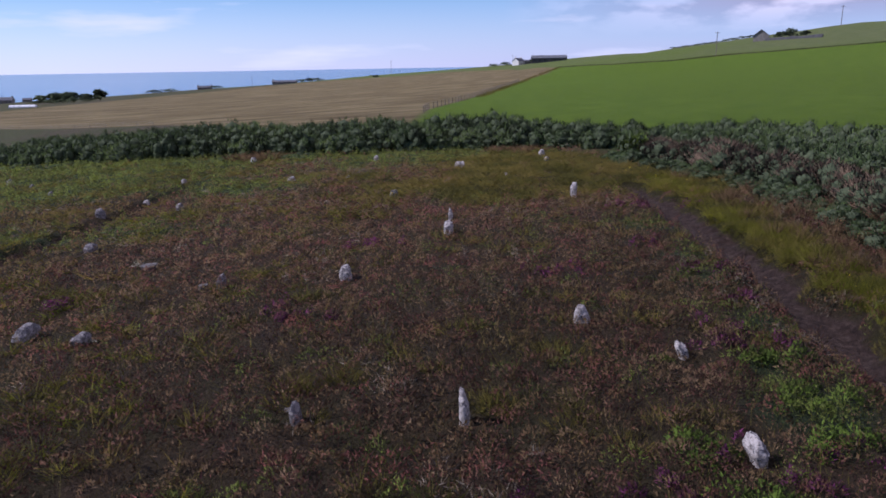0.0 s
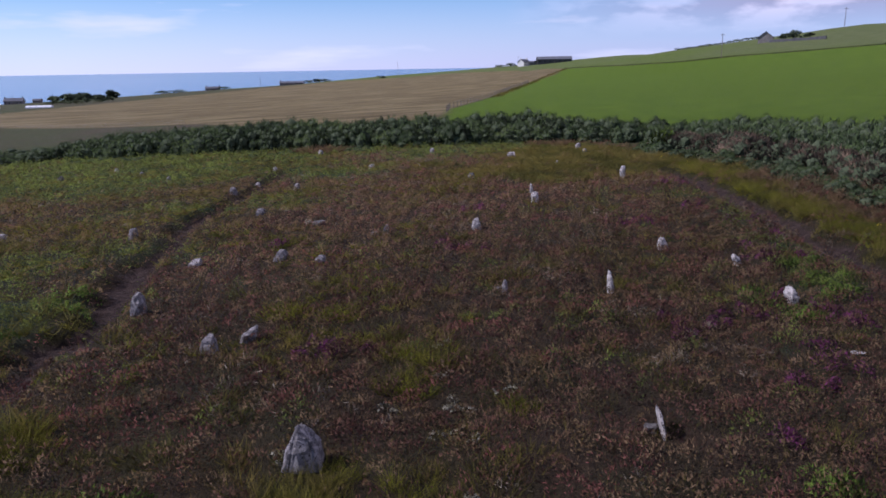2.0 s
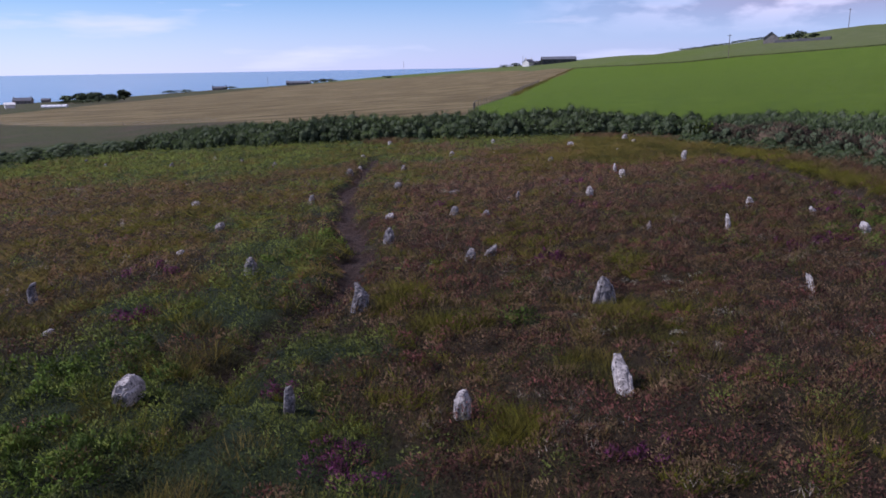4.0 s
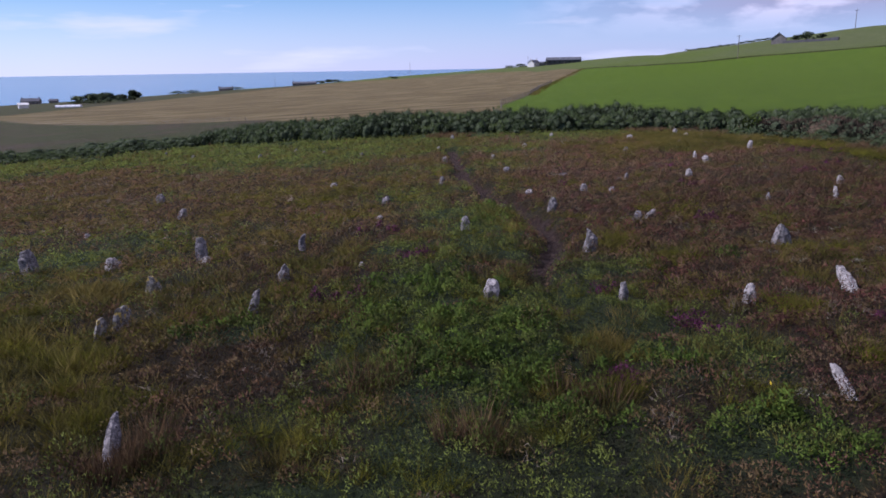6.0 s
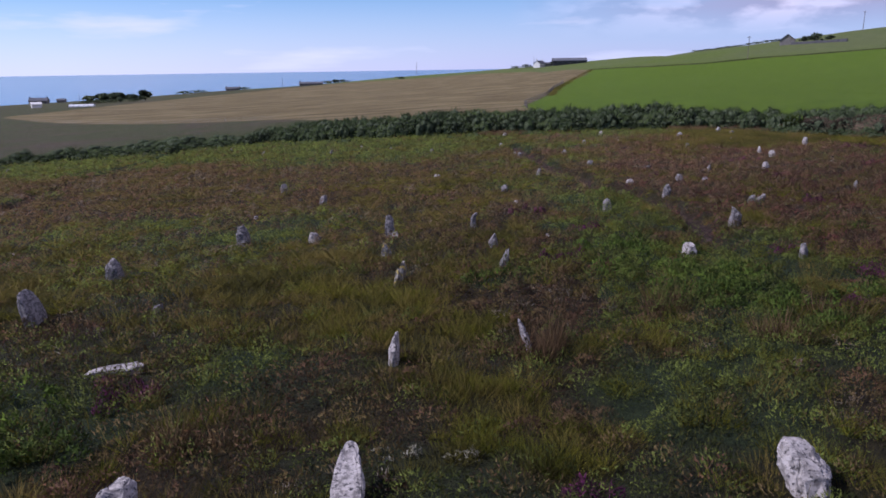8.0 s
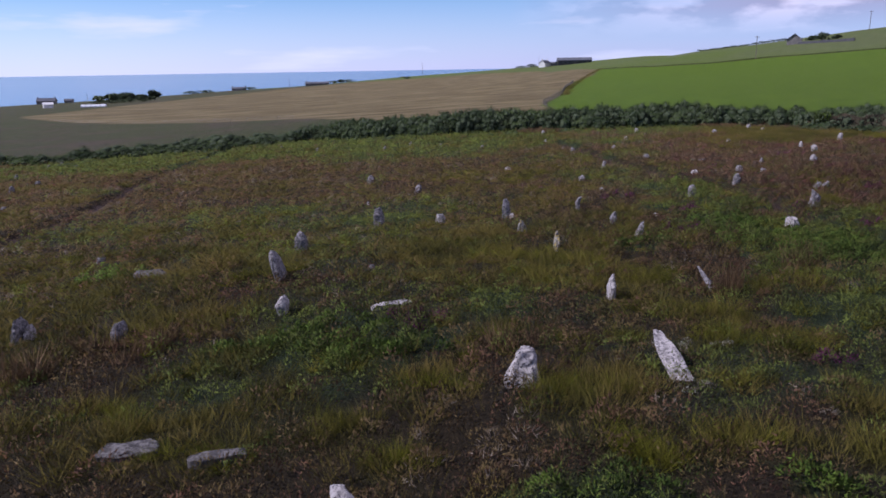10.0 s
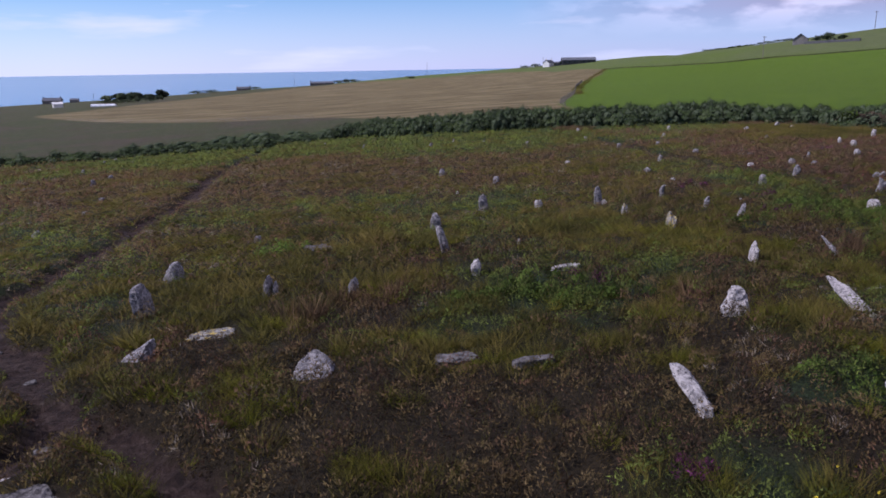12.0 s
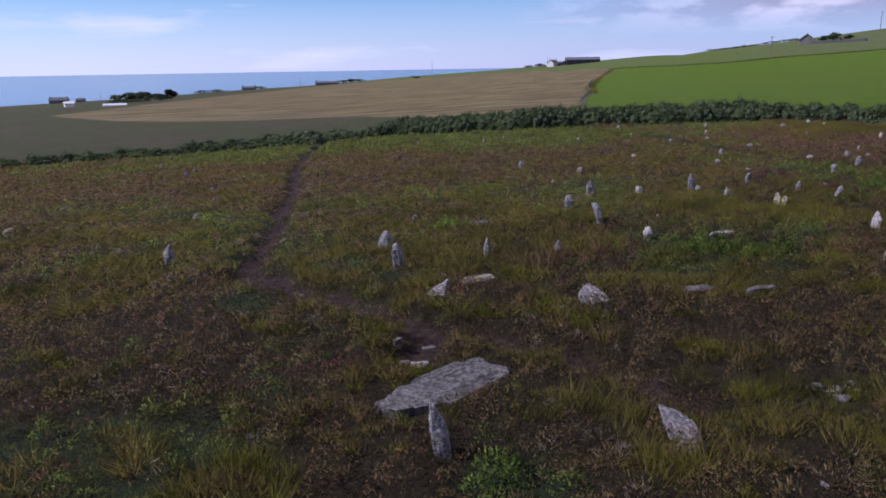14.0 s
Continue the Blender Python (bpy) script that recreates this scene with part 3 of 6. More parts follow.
def ground_material():
    mat = bpy.data.materials.new("ground_cover")
    mat.use_nodes = True
    n, l = mat.node_tree.nodes, mat.node_tree.links
    bsdf = n["Principled BSDF"]
    bsdf.inputs["Roughness"].default_value = 0.95
    bsdf.inputs["Specular IOR Level"].default_value = 0.15
    geo = n.new("ShaderNodeNewGeometry")

    def noise_of(scale, det, stretch=None, rough=0.55):
        t = n.new("ShaderNodeTexNoise")
        t.inputs["Scale"].default_value, t.inputs["Detail"].default_value, t.inputs["Roughness"].default_value = scale, det, rough
        if stretch:
            m = n.new("ShaderNodeMapping")
            m.inputs["Scale"].default_value = stretch[:3]
            m.inputs["Rotation"].default_value = (0, 0, radians(stretch[3]))
            l.new(geo.outputs["Position"], m.inputs["Vector"])
            l.new(m.outputs["Vector"], t.inputs["Vector"])
        else:
            l.new(geo.outputs["Position"], t.inputs["Vector"])
        return t.outputs["Fac"]

    def ramp(fac, stops):
        r = n.new("ShaderNodeValToRGB")
        el = r.color_ramp.elements
        for k, (p, c) in enumerate(stops):
            e = el[k] if k < 2 else el.new(p)
            e.position, e.color = p, (*c, 1)
        l.new(fac, r.inputs["Fac"])
        return r.outputs["Color"]

    def mixed(a, b, fac):
        m = n.new("ShaderNodeMix")
        m.data_type = "RGBA"
        l.new(a, m.inputs["A"])
        l.new(b, m.inputs["B"])
        l.new(fac, m.inputs["Factor"])
        return m.outputs["Result"]

    def within(name, soft, wobble, scale):
        at = n.new("ShaderNodeAttribute")
        at.attribute_name = name
        w = n.new("ShaderNodeMath")
        w.operation = "MULTIPLY_ADD"
        w.inputs[1].default_value = wobble
        l.new(noise_of(scale, 4), w.inputs[0])
        l.new(at.outputs["Fac"], w.inputs[2])
        r = n.new("ShaderNodeMapRange")
        r.inputs["From Min"].default_value, r.inputs["From Max"].default_value = wobble / 2 - soft, wobble / 2 + soft
        l.new(w.outputs[0], r.inputs["Value"])
        return r.outputs["Result"]

    # moor floor: plant colours darkened for the shade among the leaves
    heath = mixed(ramp(noise_of(9, 9, None, 0.75), [(0.3, (0.018, 0.012, 0.007)), (0.5, (0.044, 0.028, 0.016)), (0.72, (0.075, 0.052, 0.030))]),
                  ramp(noise_of(14, 9, None, 0.75), [(0.3, (0.017, 0.014, 0.007)), (0.6, (0.048, 0.039, 0.016)), (0.75, (0.074, 0.059, 0.026))]), ramp(noise_of(0.8, 5), [(0.40, (0, 0, 0)), (0.62, (1, 1, 1))]))
    ling = ramp(noise_of(9, 9, None, 0.75), [(0.3, (0.013, 0.010, 0.005)), (0.5, (0.032, 0.023, 0.011)), (0.72, (0.056, 0.040, 0.020))])
    heath = mixed(heath, ling, within("ling_side", 0.25, 0.5, 1.5))
    olive = ramp(noise_of(12, 9, None, 0.75), [(0.3, (0.017, 0.015, 0.005)), (0.5, (0.034, 0.030, 0.009)), (0.72, (0.055, 0.046, 0.016))])
    leafy = ramp(noise_of(12, 9, None, 0.75), [(0.3, (0.013, 0.017, 0.008)), (0.5, (0.027, 0.040, 0.016)), (0.72, (0.043, 0.061, 0.023))])
    moor = mixed(mixed(heath, leafy, within("leafy_side", 0.22, 0.5, 2.5)), olive, within("grassy_side", 0.22, 0.5, 2.5))
    peat = ramp(noise_of(5, 9, None, 0.7), [(0.30, (0.012, 0.008, 0.007)), (0.48, (0.044, 0.027, 0.021)), (0.61, (0.076, 0.050, 0.040)), (0.76, (0.130, 0.100, 0.084))])
    rough_grass = mixed(ramp(noise_of(0.5, 8, None, 0.65), [(0.3, (0.045, 0.034, 0.022)), (0.55, (0.077, 0.058, 0.036)), (0.75, (0.114, 0.086, 0.050))]),
                        ramp(noise_of(0.9, 6), [(0.35, (0.039, 0.043, 0.015)), (0.7, (0.072, 0.075, 0.026))]), ramp(noise_of(0.05, 9, (1, 0.5, 1, -8), 0.75), [(0.36, (0, 0, 0)), (0.52, (1, 1, 1))]))
    stubble = mixed(ramp(noise_of(1.0, 7, (0.016, 0.15, 1, 6), 0.62), [(0.34, (0.079, 0.057, 0.023)), (0.50, (0.141, 0.107, 0.047)), (0.66, (0.220, 0.172, 0.084))]),
                    ramp(noise_of(0.5, 6), [(0.3, (0.087, 0.065, 0.027)), (0.7, (0.160, 0.122, 0.055))]), ramp(noise_of(0.02, 5), [(0.45, (0, 0, 0)), (0.75, (1, 1, 1))]))
    green = mixed(ramp(noise_of(0.6, 8, None, 0.6), [(0.3, (0.053, 0.095, 0.003)), (0.7, (0.088, 0.136, 0.006))]),
                  ramp(noise_of(0.25, 6), [(0.3, (0.055, 0.099, 0.004)), (0.7, (0.090, 0.141, 0.008))]), ramp(noise_of(0.012, 4), [(0.4, (0, 0, 0)), (0.62, (1, 1, 1))]))
    hill = mixed(ramp(noise_of(0.3, 8, None, 0.6), [(0.3, (0.068, 0.098, 0.014)), (0.7, (0.098, 0.130, 0.022))]),
                 ramp(noise_of(0.2, 6), [(0.3, (0.075, 0.095, 0.030)), (0.7, (0.110, 0.125, 0.045))]), ramp(noise_of(0.010, 5), [(0.4, (0, 0, 0)), (0.6, (1, 1, 1))]))
    c = mixed(moor, rough_grass, within("rough_side", 3.0, 8.0, 0.08))
    c = mixed(c, hill, within("hill_side", 2.0, 4.0, 0.05))
    c = mixed(c, stubble, within("stubble_side", 1.2, 3.0, 0.15))
    c = mixed(c, green, within("green_side", 1.2, 3.0, 0.15))
    c = mixed(c, peat, within("worn_side", 0.12, 0.5, 4.0))
    l.new(c, bsdf.inputs["Base Color"])
    bp = n.new("ShaderNodeBump")
    bp.inputs["Strength"].default_value, bp.inputs["Distance"].default_value = 1.0, 0.20
    l.new(noise_of(11, 9, None, 0.75), bp.inputs["Height"])
    l.new(bp.outputs["Normal"], bsdf.inputs["Normal"])
    return mat


gx, gy = spaced(-44, 4, 0.25, 4800, 1.10), spaced(-25, 24, 0.25, 4800, 1.085)
X, Y = np.meshgrid(gx, gy)
xs, ys = X.ravel(), Y.ravel()
zs = ground_height(xs, ys)
nx, ny = len(gx), len(gy)
idx = np.arange(nx * ny).reshape(ny, nx)
quads = np.stack([idx[:-1, :-1], idx[:-1, 1:], idx[1:, 1:], idx[1:, :-1]], -1).reshape(-1, 4)
M_GROUND = ground_material()
ground = mesh_object("ground", np.stack([xs, ys, zs], 1), quads, M_GROUND, smooth=True)
tagged(ground, "sloping heather moor with trodden peat paths, farm fields and hill pasture beyond", "ground", kind="structure")
HILL = [(35.7, 388), (56, 333), (75, 308), (95, 299), (111, 283), (128, 271), (190, 240), (400, 100), (3000, 100), (3000, 3000), (-300, 3000), (-300, 760), (-163, 732), (-84, 697), (-29, 702), (24, 660)]
for name, values in (("rough_side", -moor_side(xs, ys)), ("stubble_side", inside(xs, ys, STUBBLE)), ("green_side", inside(xs, ys, GREEN_FIELD)), ("hill_side", inside(xs, ys, HILL)), ("worn_side", -worn(xs, ys)), ("leafy_side", greenness(xs, ys) - 0.56), ("ling_side", ling_share(xs, ys) - 0.5), ("grassy_side", grassiness(xs, ys) - 0.60)):
    at = ground.data.attributes.new(name, "FLOAT", "POINT")
    at.data.foreach_set("value", np.clip(values, -500, 500).astype(np.float32))

# the sea, out to the horizon
M_SEA = material("sea_water", [(0.040, 0.066, 0.17), (0.052, 0.082, 0.20), (0.064, 0.096, 0.22)], scale=0.004, rough=0.15, bump=0.08, fine=0.12, dist=1.0, gloss=0.60)
_n, _l = M_SEA.node_tree.nodes, M_SEA.node_tree.links
_geo, _xyz, _ruffle = _n.new("ShaderNodeNewGeometry"), _n.new("ShaderNodeSeparateXYZ"), _n.new("ShaderNodeMapRange")
_l.new(_geo.outputs["Position"], _xyz.inputs[0])
_l.new(_xyz.outputs["X"], _ruffle.inputs["Value"])
for _key, _v in (("From Min", -1500), ("From Max", 200), ("To Min", 0.02), ("To Max", 1.0)):
    _ruffle.inputs[_key].default_value = _v
for _node in _n:
    if _node.type == "BUMP":
        _l.new(_ruffle.outputs["Result"], _node.inputs["Strength"])
sx, sy = np.linspace(-4800, 4800, 25), np.array([760, 1500, 2600, 3800, 4850.0])
SX, SY = np.meshgrid(sx, sy)
SZ = -62 + (SY - 760) / (4850 - 760) * (62 - 18.6)
si = np.arange(SX.size).reshape(SX.shape)
sea = mesh_object("water", np.stack([SX.ravel(), SY.ravel(), SZ.ravel()], 1), np.stack([si[:-1, :-1], si[:-1, 1:], si[1:, 1:], si[1:, :-1]], -1).reshape(-1, 4), M_SEA)
tagged(sea, "calm blue sea beyond the coastal fields", "sea", kind="structure")


# ---- builders ----
def from_bm(name, bm, mat, parent=None, label="", smooth=False):
    me = bpy.data.meshes.new(name)
    if smooth:
        for f in bm.faces:
            f.smooth = True
    bm.to_mesh(me)
    bm.free()
    me.materials.append(mat)
    ob = new(name, me)
    if parent is not None:
        ob.parent = parent
    if label:
        tagged(ob, label)
    return ob


def part(name, bm, mat, parent, label=""):
    """One mesh under a thing."""
    return from_bm(name, bm, mat, parent, label)


def thing(name, m, label, category, group=""):
    ob = new(name)
    ob.matrix_world = m
    ob.empty_display_size = 0.2
    return tagged(ob, label, category, group)


def box(bm, x0, y0, z0, x1, y1, z1):
    v = [bm.verts.new(p) for p in ((x0, y0, z0), (x1, y0, z0), (x1, y1, z0), (x0, y1, z0), (x0, y0, z1), (x1, y0, z1), (x1, y1, z1), (x0, y1, z1))]
    for f in ((3, 2, 1, 0), (4, 5, 6, 7), (0, 1, 5, 4), (1, 2, 6, 5), (2, 3, 7, 6), (3, 0, 4, 7)):
        bm.faces.new([v[i] for i in f])
    return v


def rod(bm, a, b, r0, r1, sides=6):
    """A tapered stick from a to b."""
    a, b = Vector(a), Vector(b)
    q = (b - a).to_track_quat("Z", "Y")
    rings = []
    for p, r in ((a, r0), (b, r1)):
        rings.append([bm.verts.new(p + q @ Vector((r * math.cos(2 * math.pi * k / sides), r * math.sin(2 * math.pi * k / sides), 0))) for k in range(sides)])
    for k in range(sides):
        bm.faces.new((rings[0][k], rings[0][(k + 1) % sides], rings[1][(k + 1) % sides], rings[1][k]))
    bm.faces.new(rings[1])


def nearness(x, y):
    """How far a place lies from the strip of moor along which the rows are walked, in metres."""
    return (x - 3) * -0.695 + (y - 7) * 0.719


STONES = []
COLOURS = {"pale": "white-lichened", "grey": "grey lichen-spotted", "ochre": "grey, ochre-lichened"}


def stone(x, y, h, w, deep, face, mid=1.05, top=0.75, lean=(0.0, 0.0), bow=0.0, slant=0.0, rise=0.0, label=""):
    """One stone of the rows: h metres out of the ground, w wide at the foot and deep from front to back; mid and top: its width half-way up and at
    the head against the foot's; lean: how far the head is shifted; bow: the middle's shift; slant, rise: how the head slopes across and backward."""
    seed = len(STONES)
    rnd = random.Random(seed * 7 + 3)
    bury = 0.30
    z0 = float(land(x, y))
    if float(worn(x, y)) < 0.1:
        z0 = float(ground_height(x, y)) + 0.01
    bm = bmesh.new()
    bmesh.ops.create_icosphere(bm, subdivisions=5 if h > 0.3 and nearness(x, y) < 6 else 4, radius=1.0)
    off = Vector((rnd.uniform(-50, 50), rnd.uniform(-50, 50), rnd.uniform(-50, 50)))
    planes = [(Vector((rnd.gauss(0, 1), rnd.gauss(0, 1), rnd.gauss(0.15, 0.45))).normalized(), rnd.uniform(0.80, 1.08)) for _ in range(18)]
    reach = min(w * max(1, mid), deep, 0.5)
    for v in bm.verts:
        p = Vector([math.copysign(abs(c) ** 0.34, c) for c in v.co])
        for nrm, far in planes:
            over = p.dot(nrm) - far * 1.16
            if over > 0:
                p -= nrm * over * 0.98
        z = (p.z + 1) / 2 * (h + bury) - bury
        up = min(1.0, max(0.0, z / h))
        wide = (1 + (mid - 1) * up * 2) if up < 0.5 else mid + (top - mid) * ((up - 0.5) * 2) ** 1.35
        q = Vector((p.x * w / 2 * wide * 0.90, p.y * deep / 2 * (0.45 + 0.55 * wide / max(1, mid)), z))
        if up > 0.3:
            q.z += h * (0.5 * slant * p.x + 0.5 * rise * p.y - 0.10 * abs(slant) - 0.2 * abs(rise)) * (up - 0.3) / 0.7
        rough = noise.fractal(q * (2.2 / max(0.2, reach)) + off, 1.0, 2.0, 4)
        cleft = abs(noise.noise(Vector((q.x * 9, q.y * 4, q.z * 3.2)) + off * 2))
        bed = noise.noise(Vector((q.x * 3, q.y * 3, q.z * 14)) + off)
        fine = noise.fractal(q * 15 + off, 0.9, 2.1, 3)
        q += v.co.normalized() * (rough * 0.075 * reach - max(0.0, 0.12 - cleft) * 0.35 * reach + round(bed * 3) * 0.012 * reach + fine * 0.010 - 0.008)
        q.x += lean[0] * up + bow * math.sin(math.pi * up)
        q.y += lean[1] * up
        v.co = q
    ob = from_bm("standing_stone", bm, STONE[face])
    ob.matrix_world = pose(x, y, z0)
    tilted = math.hypot(*lean) > 0.16
    if not label:
        form = "reclining" if lean[1] > 0.4 else "leaning" if tilted else "pointed" if top < 0.5 else "squat" if h < 1.1 * w else "upright"
        size = "tall " if h > 0.52 else "small " if h < 0.26 else ""
        kind = "wedge" if abs(slant) + abs(rise) > 0.3 else "boulder" if w * mid > 0.44 else "slab" if h > 1.7 * w else "block"
        label = f"{size}{form} {COLOURS[face]} {kind} of a stone row in heather"
    tagged(ob, label, "stone", "rows of low standing stones")
    STONES.append((x + lean[0] * 0.3, y + lean[1] * 0.3, w * max(1, mid), deep, 0.0))
    return ob


def flat_stone(x, y, w, deep, az, face, label="", thick=0.0, taper=0.0):
    """A slab lying almost sunk in the ground, w long and deep across, turned by az; taper: how much narrower one end is."""
    rnd = random.Random(len(STONES) * 7 + 3)
    tall = thick or 0.02 + 0.03 * w
    slope = rnd.uniform(0.4, 0.9)
    z0 = float(ground_height(x, y)) + 0.01 if float(worn(x, y)) < 0.1 else float(land(x, y)) + 0.015
    bm = bmesh.new()
    bmesh.ops.create_icosphere(bm, subdivisions=5 if w > 0.6 else 4 if w > 0.3 else 3, radius=1.0)
    off = Vector((rnd.uniform(-50, 50), rnd.uniform(-50, 50), rnd.uniform(-50, 50)))
    sides = [(rnd.uniform(0, 6.28), rnd.uniform(0.74, 1.0)) for _ in range(9)]
    for v in bm.verts:
        p = Vector([math.copysign(abs(c) ** 0.36, c) for c in v.co])
        for a, far in sides:
            over = p.x * math.cos(a) + p.y * math.sin(a) - far * 1.15
            if over > 0:
                p.x, p.y = p.x - math.cos(a) * over, p.y - math.sin(a) * over
        p.y *= 1 - taper * 0.5 * (p.x + 1)
        q = Vector((p.x * w / 2, p.y * deep / 2, 0))
        rough = noise.fractal(q * 3.0 + off, 1.0, 2.0, 5)
        layers = round(noise.noise(q * 2.6 + off * 2) * 4) * 0.012
        q += Vector((p.x, p.y, 0)).normalized() * rough * (0.20 if w < 1 else 0.09) * min(w, deep)
        edge = max(abs(p.x), abs(p.y)) ** 5
        q.z = tall * (1 + slope * p.x * 0.6) * (1 - 0.8 * edge) + layers * (0.6 + w * 0.3) + 0.022 * rough * min(1, w) if v.co.z > 0.1 else -0.25
        v.co = q
    ob = from_bm("flat_stone", bm, STONE["dull" if face == "grey" else face])
    ob.matrix_world = pose(x, y, z0, 0, 0, az)
    tagged(ob, label or f"low flat {COLOURS[face]} slab lying in moor grass", "stone", "rows of low standing stones")
    STONES.append((x, y, w, deep, radians(az)))
    return ob


# the stones, from the far end of the rows to the near one
stone(-15.89, 47.19, 0.30, 0.39, 0.44, "pale", mid=1.05, top=0.75, lean=(0.03, 0.01))
stone(3.17, 46.36, 0.41, 0.44, 0.56, "pale", mid=1.05, top=0.75, lean=(-0.01, 0.0))
stone(-41.50, 46.00, 0.27, 0.29, 0.36, "grey", mid=1.05, top=0.78, lean=(0.03, 0.01))
stone(-7.35, 45.50, 0.39, 0.34, 0.40, "pale", mid=1.05, top=0.45, lean=(0.02, 0.0))
stone(3.21, 42.84, 0.23, 0.34, 0.40, "ochre", mid=1.05, top=0.75, lean=(-0.01, 0.0))
stone(-60.80, 40.52, 0.35, 0.29, 0.36, "grey", mid=1.05, top=0.78, lean=(0.04, 0.02))
stone(-1.70, 40.20, 0.32, 0.29, 0.40, "pale", mid=1.05, top=0.78, lean=(-0.01, 0.0))
stone(-28.00, 39.91, 0.33, 0.29, 0.36, "pale", mid=1.05, top=0.45, lean=(0.02, 0.0))
stone(-1.93, 39.75, 0.34, 0.44, 0.40, "pale", mid=1.05, top=0.78, lean=(0.04, 0.0))
stone(-36.36, 39.68, 0.31, 0.23, 0.36, "grey", mid=1.05, top=0.78, lean=(0.04, 0.02))
stone(-60.94, 38.74, 0.30, 0.29, 0.36, "grey", mid=1.05, top=0.78, lean=(0.03, 0.01))
stone(-57.12, 36.63, 0.27, 0.34, 0.40, "grey", mid=1.05, top=0.75, lean=(0.03, 0.02))
stone(-25.20, 37.66, 0.19, 0.29, 0.40, "grey", mid=1.05, top=0.75, lean=(0.02, 0.01))
stone(-16.37, 36.97, 0.18, 0.29, 0.36, "pale", mid=1.05, top=0.75, lean=(0.01, 0.0))
stone(-29.80, 36.40, 0.34, 0.29, 0.40, "grey", mid=1.05, top=0.78, lean=(0.04, 0.02))
stone(-7.35, 35.83, 0.20, 0.23, 0.36, "pale", mid=1.05, top=0.75, lean=(0.01, 0.0))
stone(-10.09, 35.30, 0.26, 0.39, 0.48, "pale", mid=1.05, top=0.75, lean=(0.0, 0.0))
stone(0.61, 34.69, 0.18, 0.18, 0.36, "pale", mid=1.05, top=0.75, lean=(0.0, -0.0))
stone(-21.55, 33.42, 0.25, 0.34, 0.44, "grey", mid=1.05, top=0.75, lean=(0.03, 0.02))
stone(-15.49, 30.80, 0.15, 0.29, 0.36, "pale", mid=1.05, top=0.75, lean=(0.01, 0.0))
stone(-57.34, 28.92, 0.34, 0.29, 0.40, "grey", mid=1.05, top=0.78, lean=(0.04, 0.02))
stone(-4.09, 28.78, 0.25, 0.34, 0.36, "ochre", mid=1.05, top=0.75, lean=(0.01, 0.0))
stone(3.06, 27.75, 0.50, 0.27, 0.44, "pale", mid=1.08, top=1.0, lean=(0.02, 0.0), bow=-0.02, slant=0.13)
stone(-12.36, 27.04, 0.26, 0.34, 0.44, "grey", mid=1.05, top=0.75, lean=(0.03, 0.01))
stone(-15.24, 26.46, 0.26, 0.34, 0.48, "grey", mid=1.05, top=0.75, lean=(-0.0, -0.0))
stone(-52.10, 23.50, 0.25, 0.34, 0.44, "grey", mid=1.05, top=0.75, lean=(0.03, 0.02))
stone(-1.48, 22.93, 0.40, 0.17, 0.48, "pale", mid=1.0, top=0.5, lean=(-0.01, 0.0), bow=0.01, slant=-0.15)
stone(-1.44, 21.03, 0.35, 0.33, 0.52, "pale", mid=1.05, top=0.68, lean=(-0.02, 0.0), slant=0.05)
stone(-11.70, 19.32, 0.26, 0.34, 0.40, "grey", mid=1.05, top=0.75, lean=(0.03, 0.02))
stone(-50.71, 18.72, 0.44, 0.34, 0.40, "grey", mid=1.05, top=0.78, lean=(0.05, 0.03))
flat_stone(-54.81, 18.18, 0.83, 0.75, 28, "grey")
flat_stone(-16.91, 17.39, 0.17, 0.18, 0, "grey")
flat_stone(-9.03, 17.41, 0.42, 0.38, 27, "grey")
stone(-19.85, 16.46, 0.19, 0.39, 0.44, "pale", mid=1.05, top=0.75, lean=(0.0, 0.0))
stone(-3.60, 15.95, 0.30, 0.33, 0.40, "pale", mid=1.0, top=0.61, lean=(-0.01, 0.0), slant=-0.1)
stone(-27.21, 13.95, 0.42, 0.39, 0.52, "grey", mid=1.05, top=0.45, lean=(0.02, 0.01))
stone(-14.73, 15.57, 0.34, 0.23, 0.44, "grey", mid=1.05, top=0.78, lean=(0.06, 0.03))
stone(-6.44, 15.52, 0.24, 0.18, 0.32, "grey", mid=1.05, top=0.78, lean=(0.02, 0.01))
flat_stone(-6.80, 15.39, 0.21, 0.22, 23, "grey")
stone(1.48, 12.65, 0.3, 0.36, 0.3, "pale", mid=0.86, top=0.48, lean=(-0.03, 0.0), slant=-0.14)
stone(-8.79, 11.88, 0.25, 0.34, 0.56, "grey", mid=1.05, top=0.75, lean=(0.02, 0.01))
stone(-7.68, 11.75, 0.14, 0.29, 0.40, "grey", mid=1.05, top=0.75, lean=(0.03, 0.02))
stone(-10.99, 11.52, 0.14, 0.34, 0.48, "pale", mid=1.05, top=0.75, lean=(0.04, 0.0))
stone(2.86, 10.85, 0.24, 0.18, 0.36, "pale", mid=1.44, top=1.06, lean=(-0.12, 0.0), bow=0.01, slant=-0.05)
stone(-45.60, 10.60, 0.17, 0.29, 0.36, "grey", mid=1.05, top=0.75, lean=(0.02, 0.02))
stone(-16.50, 10.26, 0.24, 0.31, 0.48, "grey", mid=1.14, top=0.95, lean=(-0.01, 0.0), slant=-0.06)
stone(-24.16, 9.27, 0.34, 0.34, 0.44, "grey", mid=1.05, top=0.78, lean=(0.04, 0.02))
flat_stone(-3.04, 8.82, 0.21, 0.16, -3, "grey")
stone(-0.57, 8.5, 0.47, 0.17, 0.30, "pale", mid=0.95, top=0.47, lean=(-0.04, 0.0), bow=0.01, slant=-0.06)
